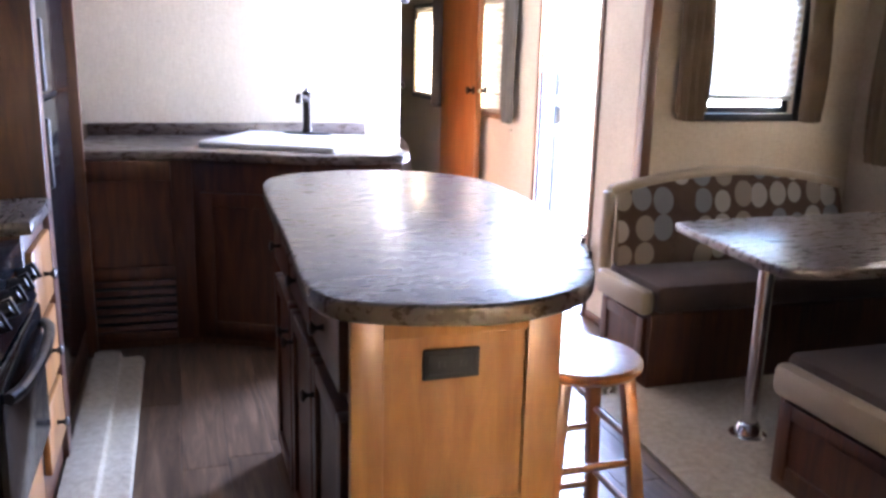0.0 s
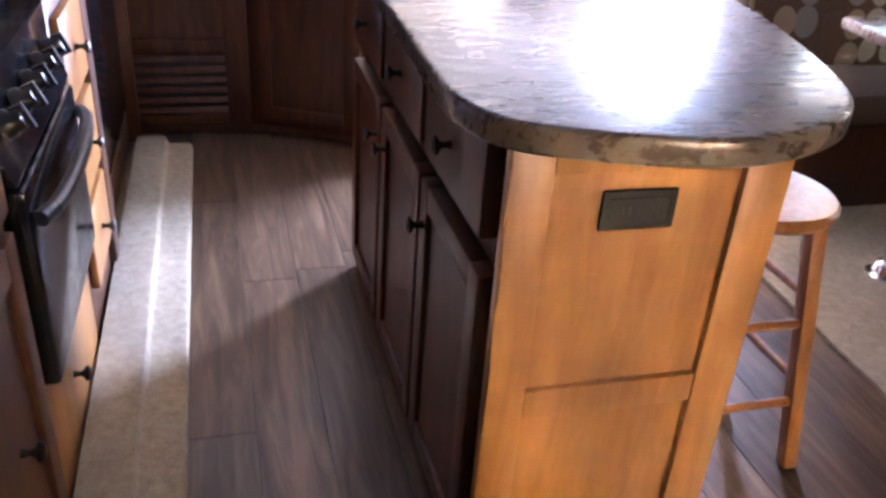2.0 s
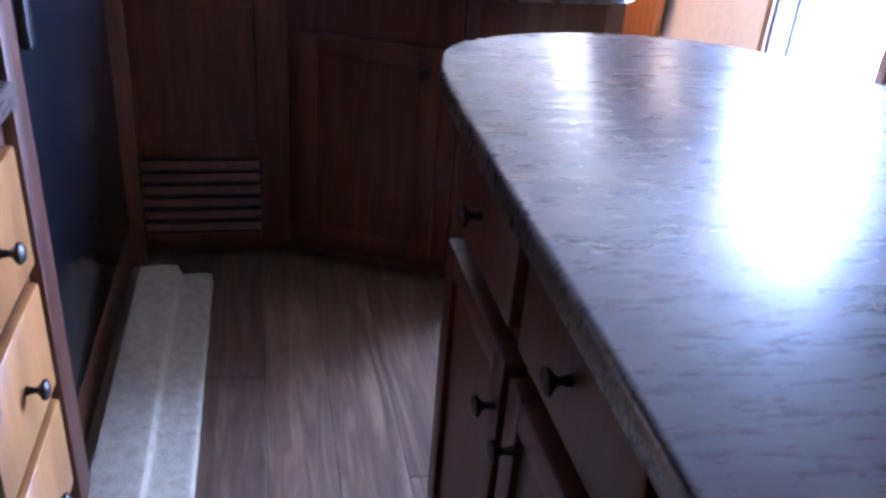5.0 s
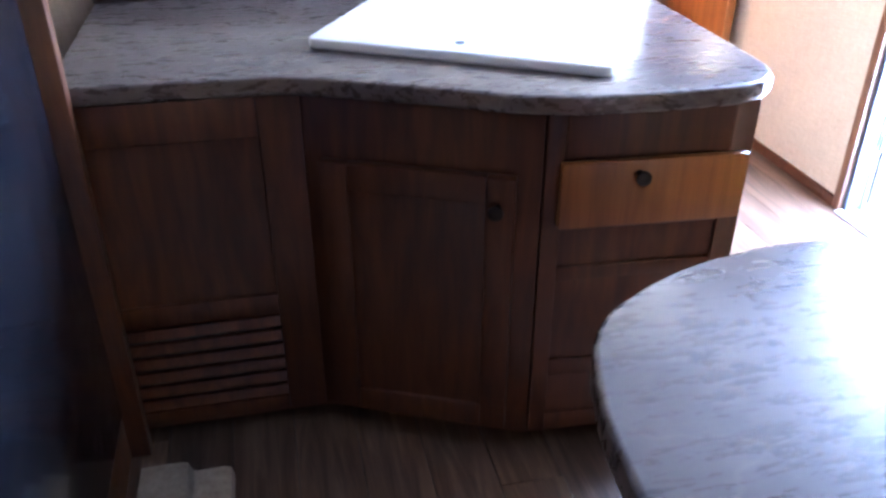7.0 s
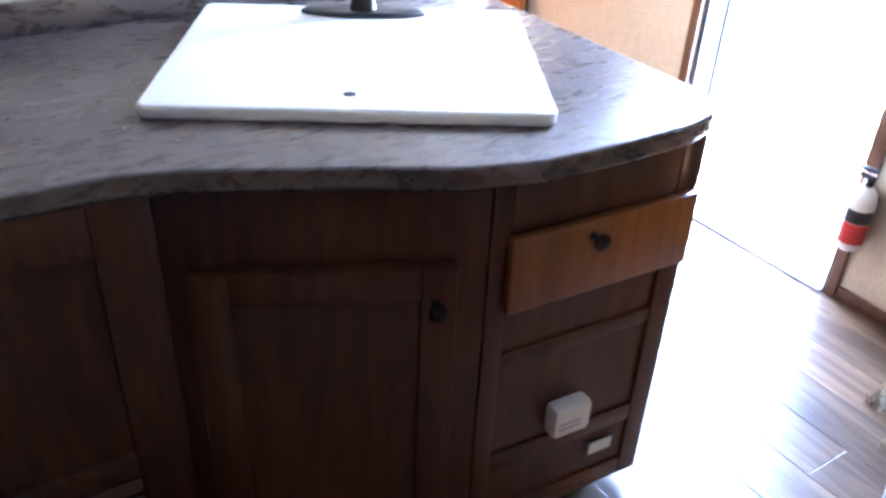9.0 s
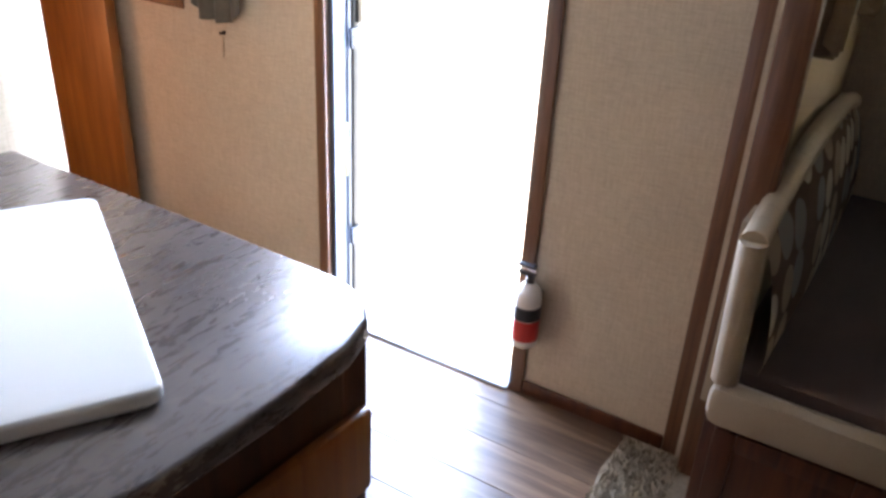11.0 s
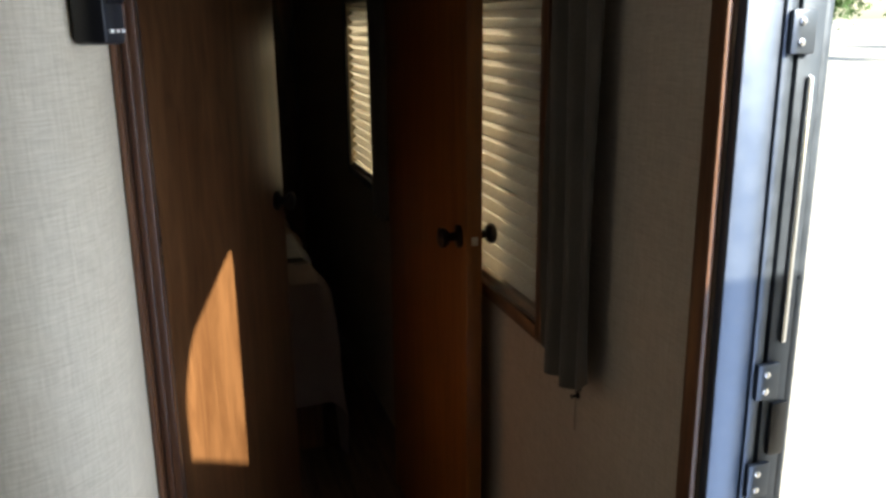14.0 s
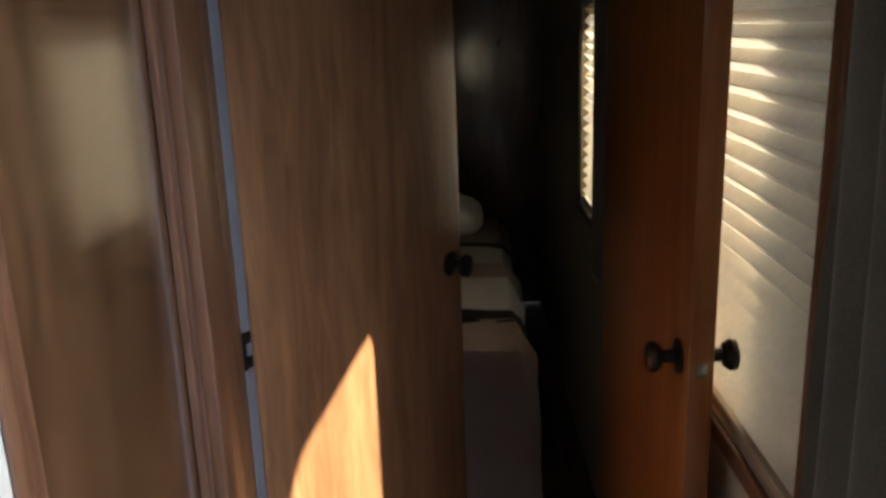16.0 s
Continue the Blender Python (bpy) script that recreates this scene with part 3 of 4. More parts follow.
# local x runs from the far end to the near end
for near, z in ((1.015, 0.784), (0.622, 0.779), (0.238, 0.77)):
    drawer_front(aisle, ISL_L - near - 0.175, ISL_L - near + 0.175, 0.70, 0.862, WOOD_SHADED, thick=0.034)
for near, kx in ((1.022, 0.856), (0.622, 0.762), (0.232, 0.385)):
    panel_door(aisle, ISL_L - near - 0.185, ISL_L - near + 0.185, 0.06, 0.648, WOOD_SHADED, rail=0.05, thick=0.034, knob_at=(ISL_L - kx, 0.565))
top_pts = [(-0.088, 0.12), (-0.083, 0.01), (-0.045, -0.075), (0.05, -0.125), (0.14, -0.15), (0.235, -0.16), (0.35, -0.128), (0.44, -0.068), (0.51, 0.04),
           (0.585, 0.24), (0.65, 0.48), (0.69, 0.74), (0.705, 1.04), (0.69, 1.24), (0.61, 1.36), (0.5, 1.45), (0.39, 1.49), (0.27, 1.497), (0.15, 1.472),
           (0.06, 1.43), (0.0, 1.38), (-0.035, 1.30), (-0.055, 1.17), (-0.068, 0.8), (-0.076, 0.42)]
slab("countertop", spline(top_pts, 5), 0.897, 0.937, STONE, isl)
# supports under the overhang
for by in (0.55, 1.0):
    boxes("bracket", [((ISL_W - 0.004, by, 0.72), (0.58, by + 0.04, 0.894))], WOOD_SHADED, isl)
outlet = thing("outlet", pose(0.188, -0.001, 0.772), "black double power outlet on the island end", "outlet")
boxes("cover_plate", [((-0.058, -0.007, -0.031), (0.058, 0.0, 0.031))], BLACK_MATTE, outlet)
boxes("socket", [((-0.046, -0.0085, -0.02), (0.046, -0.006, 0.02))], BLACK_MATTE, outlet, bev=0.002)
bm = bmesh.new()
for ox in (-0.026, 0.018):
    bm_box(bm, (ox, -0.0092, -0.006), (ox + 0.002, -0.0084, 0.006))
    bm_box(bm, (ox + 0.01, -0.0092, -0.006), (ox + 0.012, -0.0084, 0.006))
tagged(part("slots", bm, BLACK, outlet), kind="stuff")

# ---------- stool ----------
stool = thing("bar_stool", pose(0.655, 0.35, 0, 0, 0, 0), "orange-brown wooden bar stool with a round seat", "stool")
bm = bmesh.new()
bm_lathe(bm, [(0.135, 0.585), (0.15, 0.592), (0.158, 0.602), (0.158, 0.612), (0.15, 0.62), (0.12, 0.622), (0.05, 0.618)], 40)
part("seat", bm, STOOL_WOOD, stool, smooth=True)
LEGS = [(sx, sy) for sx in (-1, 1) for sy in (-1, 1)]
for sx, sy in LEGS:
    bm = bmesh.new()
    bm_box(bm, (-0.017, -0.017, 0), (0.017, 0.017, 0.597), 0.005)
    for v in bm.verts:
        k = v.co.z / 0.597
        v.co.x += sx * (0.148 + (0.085 - 0.148) * k)
        v.co.y += sy * (0.148 + (0.085 - 0.148) * k)
    part("leg", bm, STOOL_WOOD, stool, smooth=True)


def leg_at(sx, sy, z):
    r = 0.148 - 0.063 * z / 0.597
    return (sx * r, sy * r, z)


for (a, b, zs) in (((-1, -1), (1, -1), (0.17, 0.36)), ((-1, 1), (1, 1), (0.17, 0.36)), ((-1, -1), (-1, 1), (0.22, 0.42)), ((1, -1), (1, 1), (0.22, 0.42))):
    for z in zs:
        bm = bmesh.new()
        bm_rod(bm, leg_at(*a, z), leg_at(*b, z), 0.010)
        part("rung", bm, STOOL_WOOD, stool, smooth=True)

# ---------- kitchen side with range and fridge ----------
KX = -0.70
KM = pose(KX, 0, 0, 0, 0, 90)       # local x runs along the wall, -y faces the aisle


def base_cabinet(name, y0, y1, label, h=0.87, body=None):
    c = thing(name, pose(KX, y0, 0, 0, 0, 90), label, "cabinet")
    boxes("body", [((0, 0.0, 0.0), (y1 - y0, 0.62, h))], WOOD_SHADED, c)
    return c


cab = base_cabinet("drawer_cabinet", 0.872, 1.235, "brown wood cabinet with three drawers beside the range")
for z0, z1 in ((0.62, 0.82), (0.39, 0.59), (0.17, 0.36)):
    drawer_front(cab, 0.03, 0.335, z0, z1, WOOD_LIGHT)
boxes("countertop", [((-0.008, -0.03, 0.872), (0.355, 0.62, 0.91))], STONE, cab, bev=0.008)
cab2 = base_cabinet("base_cabinet", -0.585, 0.29, "brown wood base cabinet with framed doors beside the range")
panel_door(cab2, 0.03, 0.42, 0.08, 0.66, WOOD_SHADED, knob_at=(0.385, 0.42))
panel_door(cab2, 0.45, 0.845, 0.08, 0.66, WOOD_SHADED, knob_at=(0.65, 0.40))
drawer_front(cab2, 0.03, 0.42, 0.69, 0.84, WOOD_SHADED)
drawer_front(cab2, 0.45, 0.845, 0.69, 0.84, WOOD_SHADED)
boxes("countertop", [((-0.01, -0.03, 0.872), (0.872, 0.62, 0.91))], STONE, cab2, bev=0.008)

rng_ = thing("cooking_range", pose(KX, 0.296, 0, 0, 0, 90), "black built-in gas range with an oven and control knobs", "range")
RW = 0.57
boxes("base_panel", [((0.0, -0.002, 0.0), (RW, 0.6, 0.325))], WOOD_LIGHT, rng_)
boxes("body", [((0.0, 0.0, 0.327), (RW, 0.6, 0.865))], BLACK_GLOSS, rng_)
bm = bmesh.new()
bm_box(bm, (0.01, -0.035, 0.335), (RW - 0.01, 0.0, 0.70), 0.01)
od = part("oven_door", bm, BLACK_GLOSS, rng_, smooth=True)
bm = bmesh.new()
N = 14
for i in range(N):
    u0, u1 = i / N, (i + 1) / N
    f = lambda u: (0.03 + u * (RW - 0.06), -0.045 - 0.03 * math.sin(math.pi * u) ** 0.5, 0.645)
    bm_rod(bm, f(u0), f(u1), 0.014, seg=10)
part("handle", bm, BLACK, od, smooth=True)
bm = bmesh.new()
bm_box(bm, (0.0, -0.03, 0.71), (RW, 0.05, 0.862), 0.006)
for v in bm.verts:
    v.co.y += (v.co.z - 0.71) * 0.45
part("control_panel", bm, BLACK_GLOSS, rng_, smooth=True)
for i in range(5):
    bm = bmesh.new()
    m = pose(0.07 + i * 0.105, -0.008, 0.785, 66, 0, 0)
    bm_lathe(bm, [(0.024, 0), (0.023, 0.012), (0.018, 0.018), (0.017, 0.034), (0.012, 0.036)], 16, m)
    bm2 = bmesh.ops.create_cube(bm, size=1, matrix=m @ Matrix.Translation((0, 0, 0.032)) @ Matrix.Diagonal((0.01, 0.042, 0.022, 1)))
    part("control_knob", bm, BLACK, rng_, smooth=True)
boxes("cooktop", [((0.0, 0.055, 0.866), (RW, 0.6, 0.885))], BLACK_GLOSS, rng_, bev=0.006)
for gx in (0.16, 0.41):
    bm = bmesh.new()
    for k in range(4):
        bm_rod(bm, (gx - 0.1 + k * 0.067, 0.1, 0.903), (gx - 0.1 + k * 0.067, 0.56, 0.903), 0.005, seg=6)
    for yy in (0.1, 0.33, 0.56):
        bm_rod(bm, (gx - 0.1, yy, 0.903), (gx + 0.1, yy, 0.903), 0.005, seg=6)
        for xx in (-0.1, 0.1):
            bm_rod(bm, (gx + xx, yy, 0.884), (gx + xx, yy, 0.903), 0.005, seg=6)
    part("grate", bm, BLACK, rng_)
knob(rng_, 0.255, -0.002, 0.18)

frs = thing("fridge_surround", pose(KX, 1.238, 0, 0, 0, 90), "tall brown wood surround panels round the refrigerator", "cabinet")
boxes("side_panel", [((0.0, -0.018, 0.0), (0.08, 0.70, CEIL_Z - 0.002))], WOOD_SHADED, frs)
boxes("side_panel", [((1.08, -0.015, 0.0), (1.115, 0.70, CEIL_Z - 0.002))], WOOD_SHADED, frs)
boxes("plinth", [((0.081, 0.03, 0.0), (1.079, 0.70, 0.13))], WOOD_SHADED, frs)
boxes("top_panel", [((0.081, 0.0, 1.78), (1.079, 0.70, CEIL_Z - 0.002))], WOOD_SHADED, frs)
fr = thing("refrigerator", pose(KX - 0.028, 1.322, 0.131, 0, 0, 90), "black two-door refrigerator with vertical handles", "refrigerator")
boxes("body", [((0.002, 0.04, 0.0), (0.99, 0.64, 1.64))], BLACK, fr)
for z0, z1, hz0, hz1 in ((0.01, 1.035, 0.78, 1.0), (1.05, 1.63, 1.08, 1.3)):
    bm = bmesh.new()
    bm_box(bm, (0.006, -0.004, z0), (0.99, 0.038, z1), 0.01)
    d = part("door", bm, BLACK_GLOSS, fr, smooth=True)
    bm = bmesh.new()
    bm_box(bm, (0.05, -0.05, hz0), (0.085, -0.03, hz1), 0.008)
    bm_box(bm, (0.055, -0.035, hz0 + 0.005), (0.08, -0.003, hz0 + 0.03), 0.003)
    bm_box(bm, (0.055, -0.035, hz1 - 0.03), (0.08, -0.003, hz1 - 0.005), 0.003)
    part("handle", bm, BLACK, d, smooth=True)

# ---------- sink counter ----------
SINK = pose(0.012, 0.155, 0)
sc = thing("sink_counter", SINK, "brown wood corner cabinets, darkened for shade, with a brown laminate counter", "cabinet")
H = 0.87
faceA = [(-0.745, 2.225), (-0.265, 2.225), (0.20, 2.01), (0.64, 1.984), (0.64, 2.883), (-0.745, 2.883)]
slab("body", faceA, 0.04, H, WOOD_SHADED, sc, bev=0)
slab("toe_kick", [(-0.74, 2.26), (-0.25, 2.26), (0.2, 2.05), (0.57, 2.03), (0.57, 2.88), (-0.74, 2.88)], 0.0, 0.04, WOOD_TRIM, sc, bev=0)
fa = new("louvre_front")
fa.parent = sc
fa.matrix_basis = pose(-0.745, 2.225, 0)
bm = bmesh.new()
for lo, hi in (((0.0, -0.018, 0.05), (0.036, 0, H)), ((0.39, -0.018, 0.05), (0.48, 0, H)), ((0.036, -0.017, 0.78), (0.39, 0, H)),
               ((0.036, -0.017, 0.335), (0.39, 0, 0.39)), ((0.036, -0.017, 0.05), (0.39, 0, 0.09))):
    bm_box(bm, lo, hi, 0.003)
bm_box(bm, (0.03, -0.006, 0.385), (0.395, -0.001, 0.785))
part("frame", bm, WOOD_SHADED, fa, smooth=True)
# flat black sheet that paints the shade between the slats
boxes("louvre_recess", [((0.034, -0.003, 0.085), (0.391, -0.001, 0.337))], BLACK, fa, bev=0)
slat_me = None
for i in range(6):
    bm = bmesh.new()
    bm_box(bm, (-0.177, -0.014, -0.0115), (0.177, 0.0, 0.0115), 0.003)
    for v in bm.verts:
        v.co.y += v.co.z * 0.5
    s = part("slat", bm, WOOD_SHADED, fa, smooth=True) if i == 0 else None
    if i == 0:
        slat_me = s.data
    else:
        bm.free()
        s = new("slat", slat_me)
        s.parent = fa
    s.matrix_basis = Matrix.Translation((0.213, -0.004, 0.111 + i * 0.041))
fb = new("sink_front")
fb.parent = sc
LB = math.hypot(0.465, 0.215)
fb.matrix_basis = pose(-0.265, 2.225, 0, 0, 0, math.degrees(math.atan2(-0.215, 0.465)))
boxes("face_frame", [((0.0, -0.012, 0.05), (LB, 0, H))], WOOD_SHADED, fb)
panel_door(fb, 0.045, LB - 0.05, 0.075, 0.73, WOOD_SHADED, y=-0.012, rail=0.06, thick=0.03, knob_at=(LB - 0.085, 0.665))
fc = new("drawer_front_face")
fc.parent = sc
LC = 0.438
fc.matrix_basis = pose(0.20, 2.01, 0, 0, 0, math.degrees(math.atan2(-0.025, 0.415)))
bm = bmesh.new()
for lo, hi in (((0.0, -0.012, 0.05), (0.04, 0, H)), ((LC - 0.05, -0.012, 0.05), (LC, 0, H)), ((0.04, -0.011, 0.60), (LC - 0.05, 0, H)),
               ((0.04, -0.011, 0.475), (LC - 0.05, 0, 0.51)), ((0.04, -0.011, 0.05), (LC - 0.05, 0, 0.10)), ((0.04, -0.011, 0.215), (LC - 0.05, 0, 0.26))):
    bm_box(bm, lo, hi, 0.003)
bm_box(bm, (0.035, -0.004, 0.08), (LC - 0.045, -0.001, 0.62))
part("face_frame", bm, WOOD_SHADED, fc, smooth=True)
bm = bmesh.new()
bm_box(bm, (0.028, -0.034, 0.615), (LC - 0.012, -0.013, 0.765), 0.007)
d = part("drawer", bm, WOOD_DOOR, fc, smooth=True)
knob(d, 0.19, -0.034, 0.735)
ctr = [(-0.745, 2.20), (-0.45, 2.197), (-0.31, 2.19), (-0.22, 2.16), (0.0, 2.055), (0.13, 1.985), (0.25, 1.95), (0.42, 1.94), (0.56, 1.943),
       (0.625, 1.962), (0.668, 1.998), (0.69, 2.06), (0.697, 2.3), (0.70, 2.7), (0.70, 2.883), (-0.745, 2.883)]
slab("countertop", ctr, 0.872, 0.912, STONE, sc, bev=0.008)
boxes("backsplash", [((-0.745, 2.866, 0.913), (0.66, 2.8845, 0.975))], STONE, sc, bev=0.004)

ANG = math.degrees(math.atan2(-0.33, 0.575))
cover = thing("sink_cover", SINK @ pose(-0.236, 2.365, 0.9125, 0, 0, ANG), "white sink cover board laid over the corner sink", "sink")
bm = bmesh.new()
bm_box(bm, (0, 0, 0), (0.665, 0.572, 0.024), 0.0)
es = [e for e in bm.edges if abs(e.verts[0].co.z - e.verts[1].co.z) > 0.01]
bmesh.ops.bevel(bm, geom=es, offset=0.022, segments=5, affect="EDGES", profile=0.5)
es = [e for e in bm.edges if abs(e.verts[0].co.z - e.verts[1].co.z) < 1e-5]
bmesh.ops.bevel(bm, geom=es, offset=0.006, segments=3, affect="EDGES", profile=0.5)
part("board", bm, WHITE, cover, smooth=True)
bm = bmesh.new()
bm_lathe(bm, [(0.011, 0.0245), (0.011, 0.0252), (0.0108, 0.0254)], 20, pose(0.33, 0.065, 0))
part("finger_hole", bm, BLACK, cover)
fau = thing("faucet", SINK @ pose(-0.236, 2.365, 0.9370, 0, 0, ANG) @ pose(0.335, 0.52, 0), "dark bronze and chrome kitchen faucet with a pull-out head", "faucet")
bm = bmesh.new()
bm_lathe(bm, [(0.5, 0), (0.5, 0.006), (0.46, 0.010), (0.2, 0.012)], 36, Matrix.Diagonal((0.26, 0.072, 1, 1)))
part("base_plate", bm, BLACK, fau, smooth=True)
bm = bmesh.new()
bm_lathe(bm, [(0.03, 0.008), (0.026, 0.02), (0.0235, 0.04), (0.023, 0.165), (0.026, 0.195), (0.023, 0.212), (0.016, 0.217)], 24)
part("column", bm, KNOB, fau, smooth=True)
bm = bmesh.new()
bm_rod(bm, (0, -0.005, 0.175), (0, -0.11, 0.195), 0.018, 0.014)
bm_rod(bm, (0, -0.105, 0.2), (0, -0.115, 0.16), 0.015, 0.017)
part("spout", bm, KNOB, fau, smooth=True)
bm = bmesh.new()
bm_rod(bm, (0, 0, 0.215), (0, 0.0, 0.232), 0.017, 0.012)
bm_rod(bm, (0, 0, 0.227), (0.01, 0.06, 0.252), 0.008, 0.006)
part("lever", bm, CHROME, fau, smooth=True)

det = thing("detector", SINK @ fc.matrix_basis @ pose(0.205, -0.004, 0.314), "small white plastic gas detector on the cabinet", "detector")
boxes("case", [((-0.045, -0.042, -0.037), (0.045, 0.0, 0.037))], WHITE_PLASTIC, det, bev=0.012)
boxes("vent", [((-0.035, -0.0435, -0.012), (0.015, -0.0415, -0.008)), ((-0.035, -0.0435, 0.0), (0.015, -0.0415, 0.004))], GREY_LABEL, det, bev=0)
lab = thing("label_plate", SINK @ fc.matrix_basis @ pose(0.318, -0.0115, 0.17), "small white sticker on the cabinet", "label")
boxes("sticker", [((-0.03, -0.003, -0.015), (0.03, 0.0, 0.015))], WHITE_PLASTIC, lab, bev=0)

# ---------- dinette ----------


def bench(name, y0, y1, face, label, back_y=None):
    """A dinette bench: boxed wood base, suede seat, tan bolster on its open end. face: +1 where the seat looks to +y."""
    x0, x1 = 1.495, SLX - 0.003
    b = thing(name, pose(0, 0, 0.0), label, "bench")
    boxes("base", [((x0 + 0.02, y0, 0.0), (x1, y1, 0.33))], WOOD_SHADED, b)
    e = new("end_front")
    e.parent = b
    e.matrix_basis = pose(x0 + 0.02, y1, 0, 0, 0, -90)
    panel_door(e, 0.03, y1 - y0 - 0.03, 0.05, 0.31, WOOD_SHADED, name="end_panel", rail=0.05)
    boxes("seat", [((x0 + 0.035, y0 - (0.02 if face < 0 else 0), 0.332), (x1, y1 + (0.02 if face > 0 else 0), 0.46))], SUEDE, b, bev=0.035)
    boxes("bolster", [((x0 - 0.03, y0, 0.325), (x0 + 0.04, y1, 0.435))], TAN_VINYL, b, bev=0.03)
    return b


b1 = bench("dinette_bench", 1.385, 1.80, -1, "dinette bench with brown suede seat and circle-print back")
bm = bmesh.new()
nu, nv = 24, 10
front = []
for j in range(nv + 1):
    row = []
    for i in range(nu + 1):
        u, v = i / nu, j / nv
        ztop = 0.77 + 0.075 * (1 - (2 * u - 1) ** 2)
        z = 0.455 + (ztop - 0.455) * v
        y = 1.715 - 0.022 * math.sin(math.pi * v) ** 0.5 - 0.01 * math.sin(math.pi * u) + 0.05 * v
        row.append(bm.verts.new((1.525 + u * 1.21, y, z)))
    front.append(row)
for j in range(nv):
    for i in range(nu):
        bm.faces.new((front[j][i], front[j][i + 1], front[j + 1][i + 1], front[j + 1][i]))
bmesh.ops.solidify(bm, geom=list(bm.faces), thickness=-0.03)
part("back_cushion", bm, CIRCLES, b1, smooth=True)
bm = bmesh.new()
ns = 24
for i in range(ns):
    u0, u1 = i / ns, (i + 1) / ns
    g = lambda u: (1.505 + u * 1.245, 1.785, 0.78 + 0.075 * (1 - (2 * u - 1) ** 2))
    bm_rod(bm, g(u0), g(u1), 0.028, seg=10)
bm_rod(bm, (1.5, 1.775, 0.44), (1.505, 1.785, 0.78), 0.03, seg=10)
part("back_edge", bm, TAN_VINYL, b1, smooth=True)
boxes("back_board", [((1.55, 1.79, 0.33), (2.75, 1.825, 0.80))], TAN_VINYL, b1)
b2 = bench("dinette_bench", 0.05, 0.60, 1, "dinette bench with dark brown suede seat and tan bolster")
boxes("back_cushion", [((1.6, 0.02, 0.46), (2.78, 0.12, 0.85))], SUEDE, b2, bev=0.03)

tb = thing("dinette_table", pose(-0.05, -0.03, 0), "brown laminate dinette table on a chrome pedestal", "table")
slab("tabletop", spline([(1.56, 1.24), (1.51, 1.19), (1.475, 0.9), (1.45, 0.62), (1.50, 0.53), (1.75, 0.49), (2.7, 0.49), (2.80, 0.55), (2.81, 0.9), (2.80, 1.2), (2.7, 1.27), (1.9, 1.265)], 5), 0.728, 0.762, STONE, tb)
bm = bmesh.new()
bm_rod(bm, (1.714, 0.94, 0.02), (1.714, 0.94, 0.728), 0.028, seg=20)
bm_lathe(bm, [(0.085, 0.004), (0.085, 0.008), (0.05, 0.02), (0.043, 0.05), (0.032, 0.06)], 28, pose(1.714, 0.94, 0))
part("pedestal", bm, CHROME, tb, smooth=True)
bm = bmesh.new()
bm_rod(bm, (2.5, 0.94, 0.005), (2.5, 0.94, 0.728), 0.028, seg=20)
part("pedestal", bm, CHROME, tb, smooth=True)

# ---------- entry door and hallway ----------
ed = thing("entry_door", pose(WX + 0.03, DOOR[1] - 0.004, 0.0, 0, 0, 0), "white entry door with aluminium frame swung open outward", "door")
boxes("frame", [((-0.029, -0.018, 0.0), (0.055, 0.003, 1.83)), ((0.03, -0.024, 0.0), (0.045, -0.0185, 2.0))], ALU, ed, bev=0.003)
boxes("leaf", [((0.072, 0.012, 0.03), (0.112, 0.67, 1.97))], SIDING, ed, bev=0.006)
boxes("edge_strip", [((0.058, -0.022, 0.03), (0.098, 0.011, 1.97)), ((0.102, -0.016, 0.03), (0.116, 0.011, 1.97))], ALU, ed, bev=0.002)
for z in (0.28, 0.93, 1.10, 1.62, 1.80):
    boxes("hinge", [((0.035, -0.034, z - 0.03), (0.075, -0.0245, z + 0.03))], ALU, ed, bev=0.003)
    bm = bmesh.new()
    for dz in (-0.014, 0.014):
        bm_lathe(bm, [(0.006, 0), (0.005, 0.003), (0.002, 0.004)], 10, pose(0.05, -0.034, z + dz, 90, 0, 0))
    part("screw", bm, CHROME, ed, smooth=True)
boxes("warning_label", [((0.02, -0.0205, 0.5), (0.034, -0.0185, 0.67))], YELLOW, ed, bev=0)
boxes("latch", [((0.07, -0.03, 0.97), (0.10, -0.0225, 1.06))], BLACK, ed, bev=0.003)
boxes("guide_bar", [((0.075, -0.029, 1.16), (0.084, -0.0225, 1.56))], CHROME, ed, bev=0.002)

fx = thing("fire_extinguisher", pose(WX - 0.052, 2.352, 0.205), "small white and red fire extinguisher on the wall", "extinguisher")
bm = bmesh.new()
bm_lathe(bm, [(0.03, 0), (0.037, 0.006), (0.038, 0.02), (0.038, 0.15), (0.034, 0.175), (0.022, 0.192), (0.014, 0.2)], 24)
part("tank", bm, WHITE_PLASTIC, fx, smooth=True)
bm = bmesh.new()
bm_lathe(bm, [(0.0385, 0.025), (0.0388, 0.03), (0.0388, 0.085), (0.0385, 0.09)], 24)
part("red_band", bm, RED, fx, smooth=True)
bm = bmesh.new()
bm_lathe(bm, [(0.0386, 0.092), (0.039, 0.095), (0.039, 0.13), (0.0386, 0.133)], 24)
part("strap", bm, BLACK, fx, smooth=True)
bm = bmesh.new()
bm_rod(bm, (0, 0, 0.2), (0, 0, 0.225), 0.012)
bm_box(bm, (-0.012, -0.015, 0.222), (0.012, 0.034, 0.235), 0.003)
bm_box(bm, (-0.009, -0.015, 0.245), (0.009, 0.04, 0.254), 0.003)
part("valve", bm, BLACK, fx, smooth=True)
boxes("handle", [((-0.01, -0.02, 0.235), (0.01, 0.03, 0.245))], CHROME, fx)
boxes("bracket", [((0.036, -0.02, 0.02), (0.0515, 0.02, 0.16))], BLACK, fx)


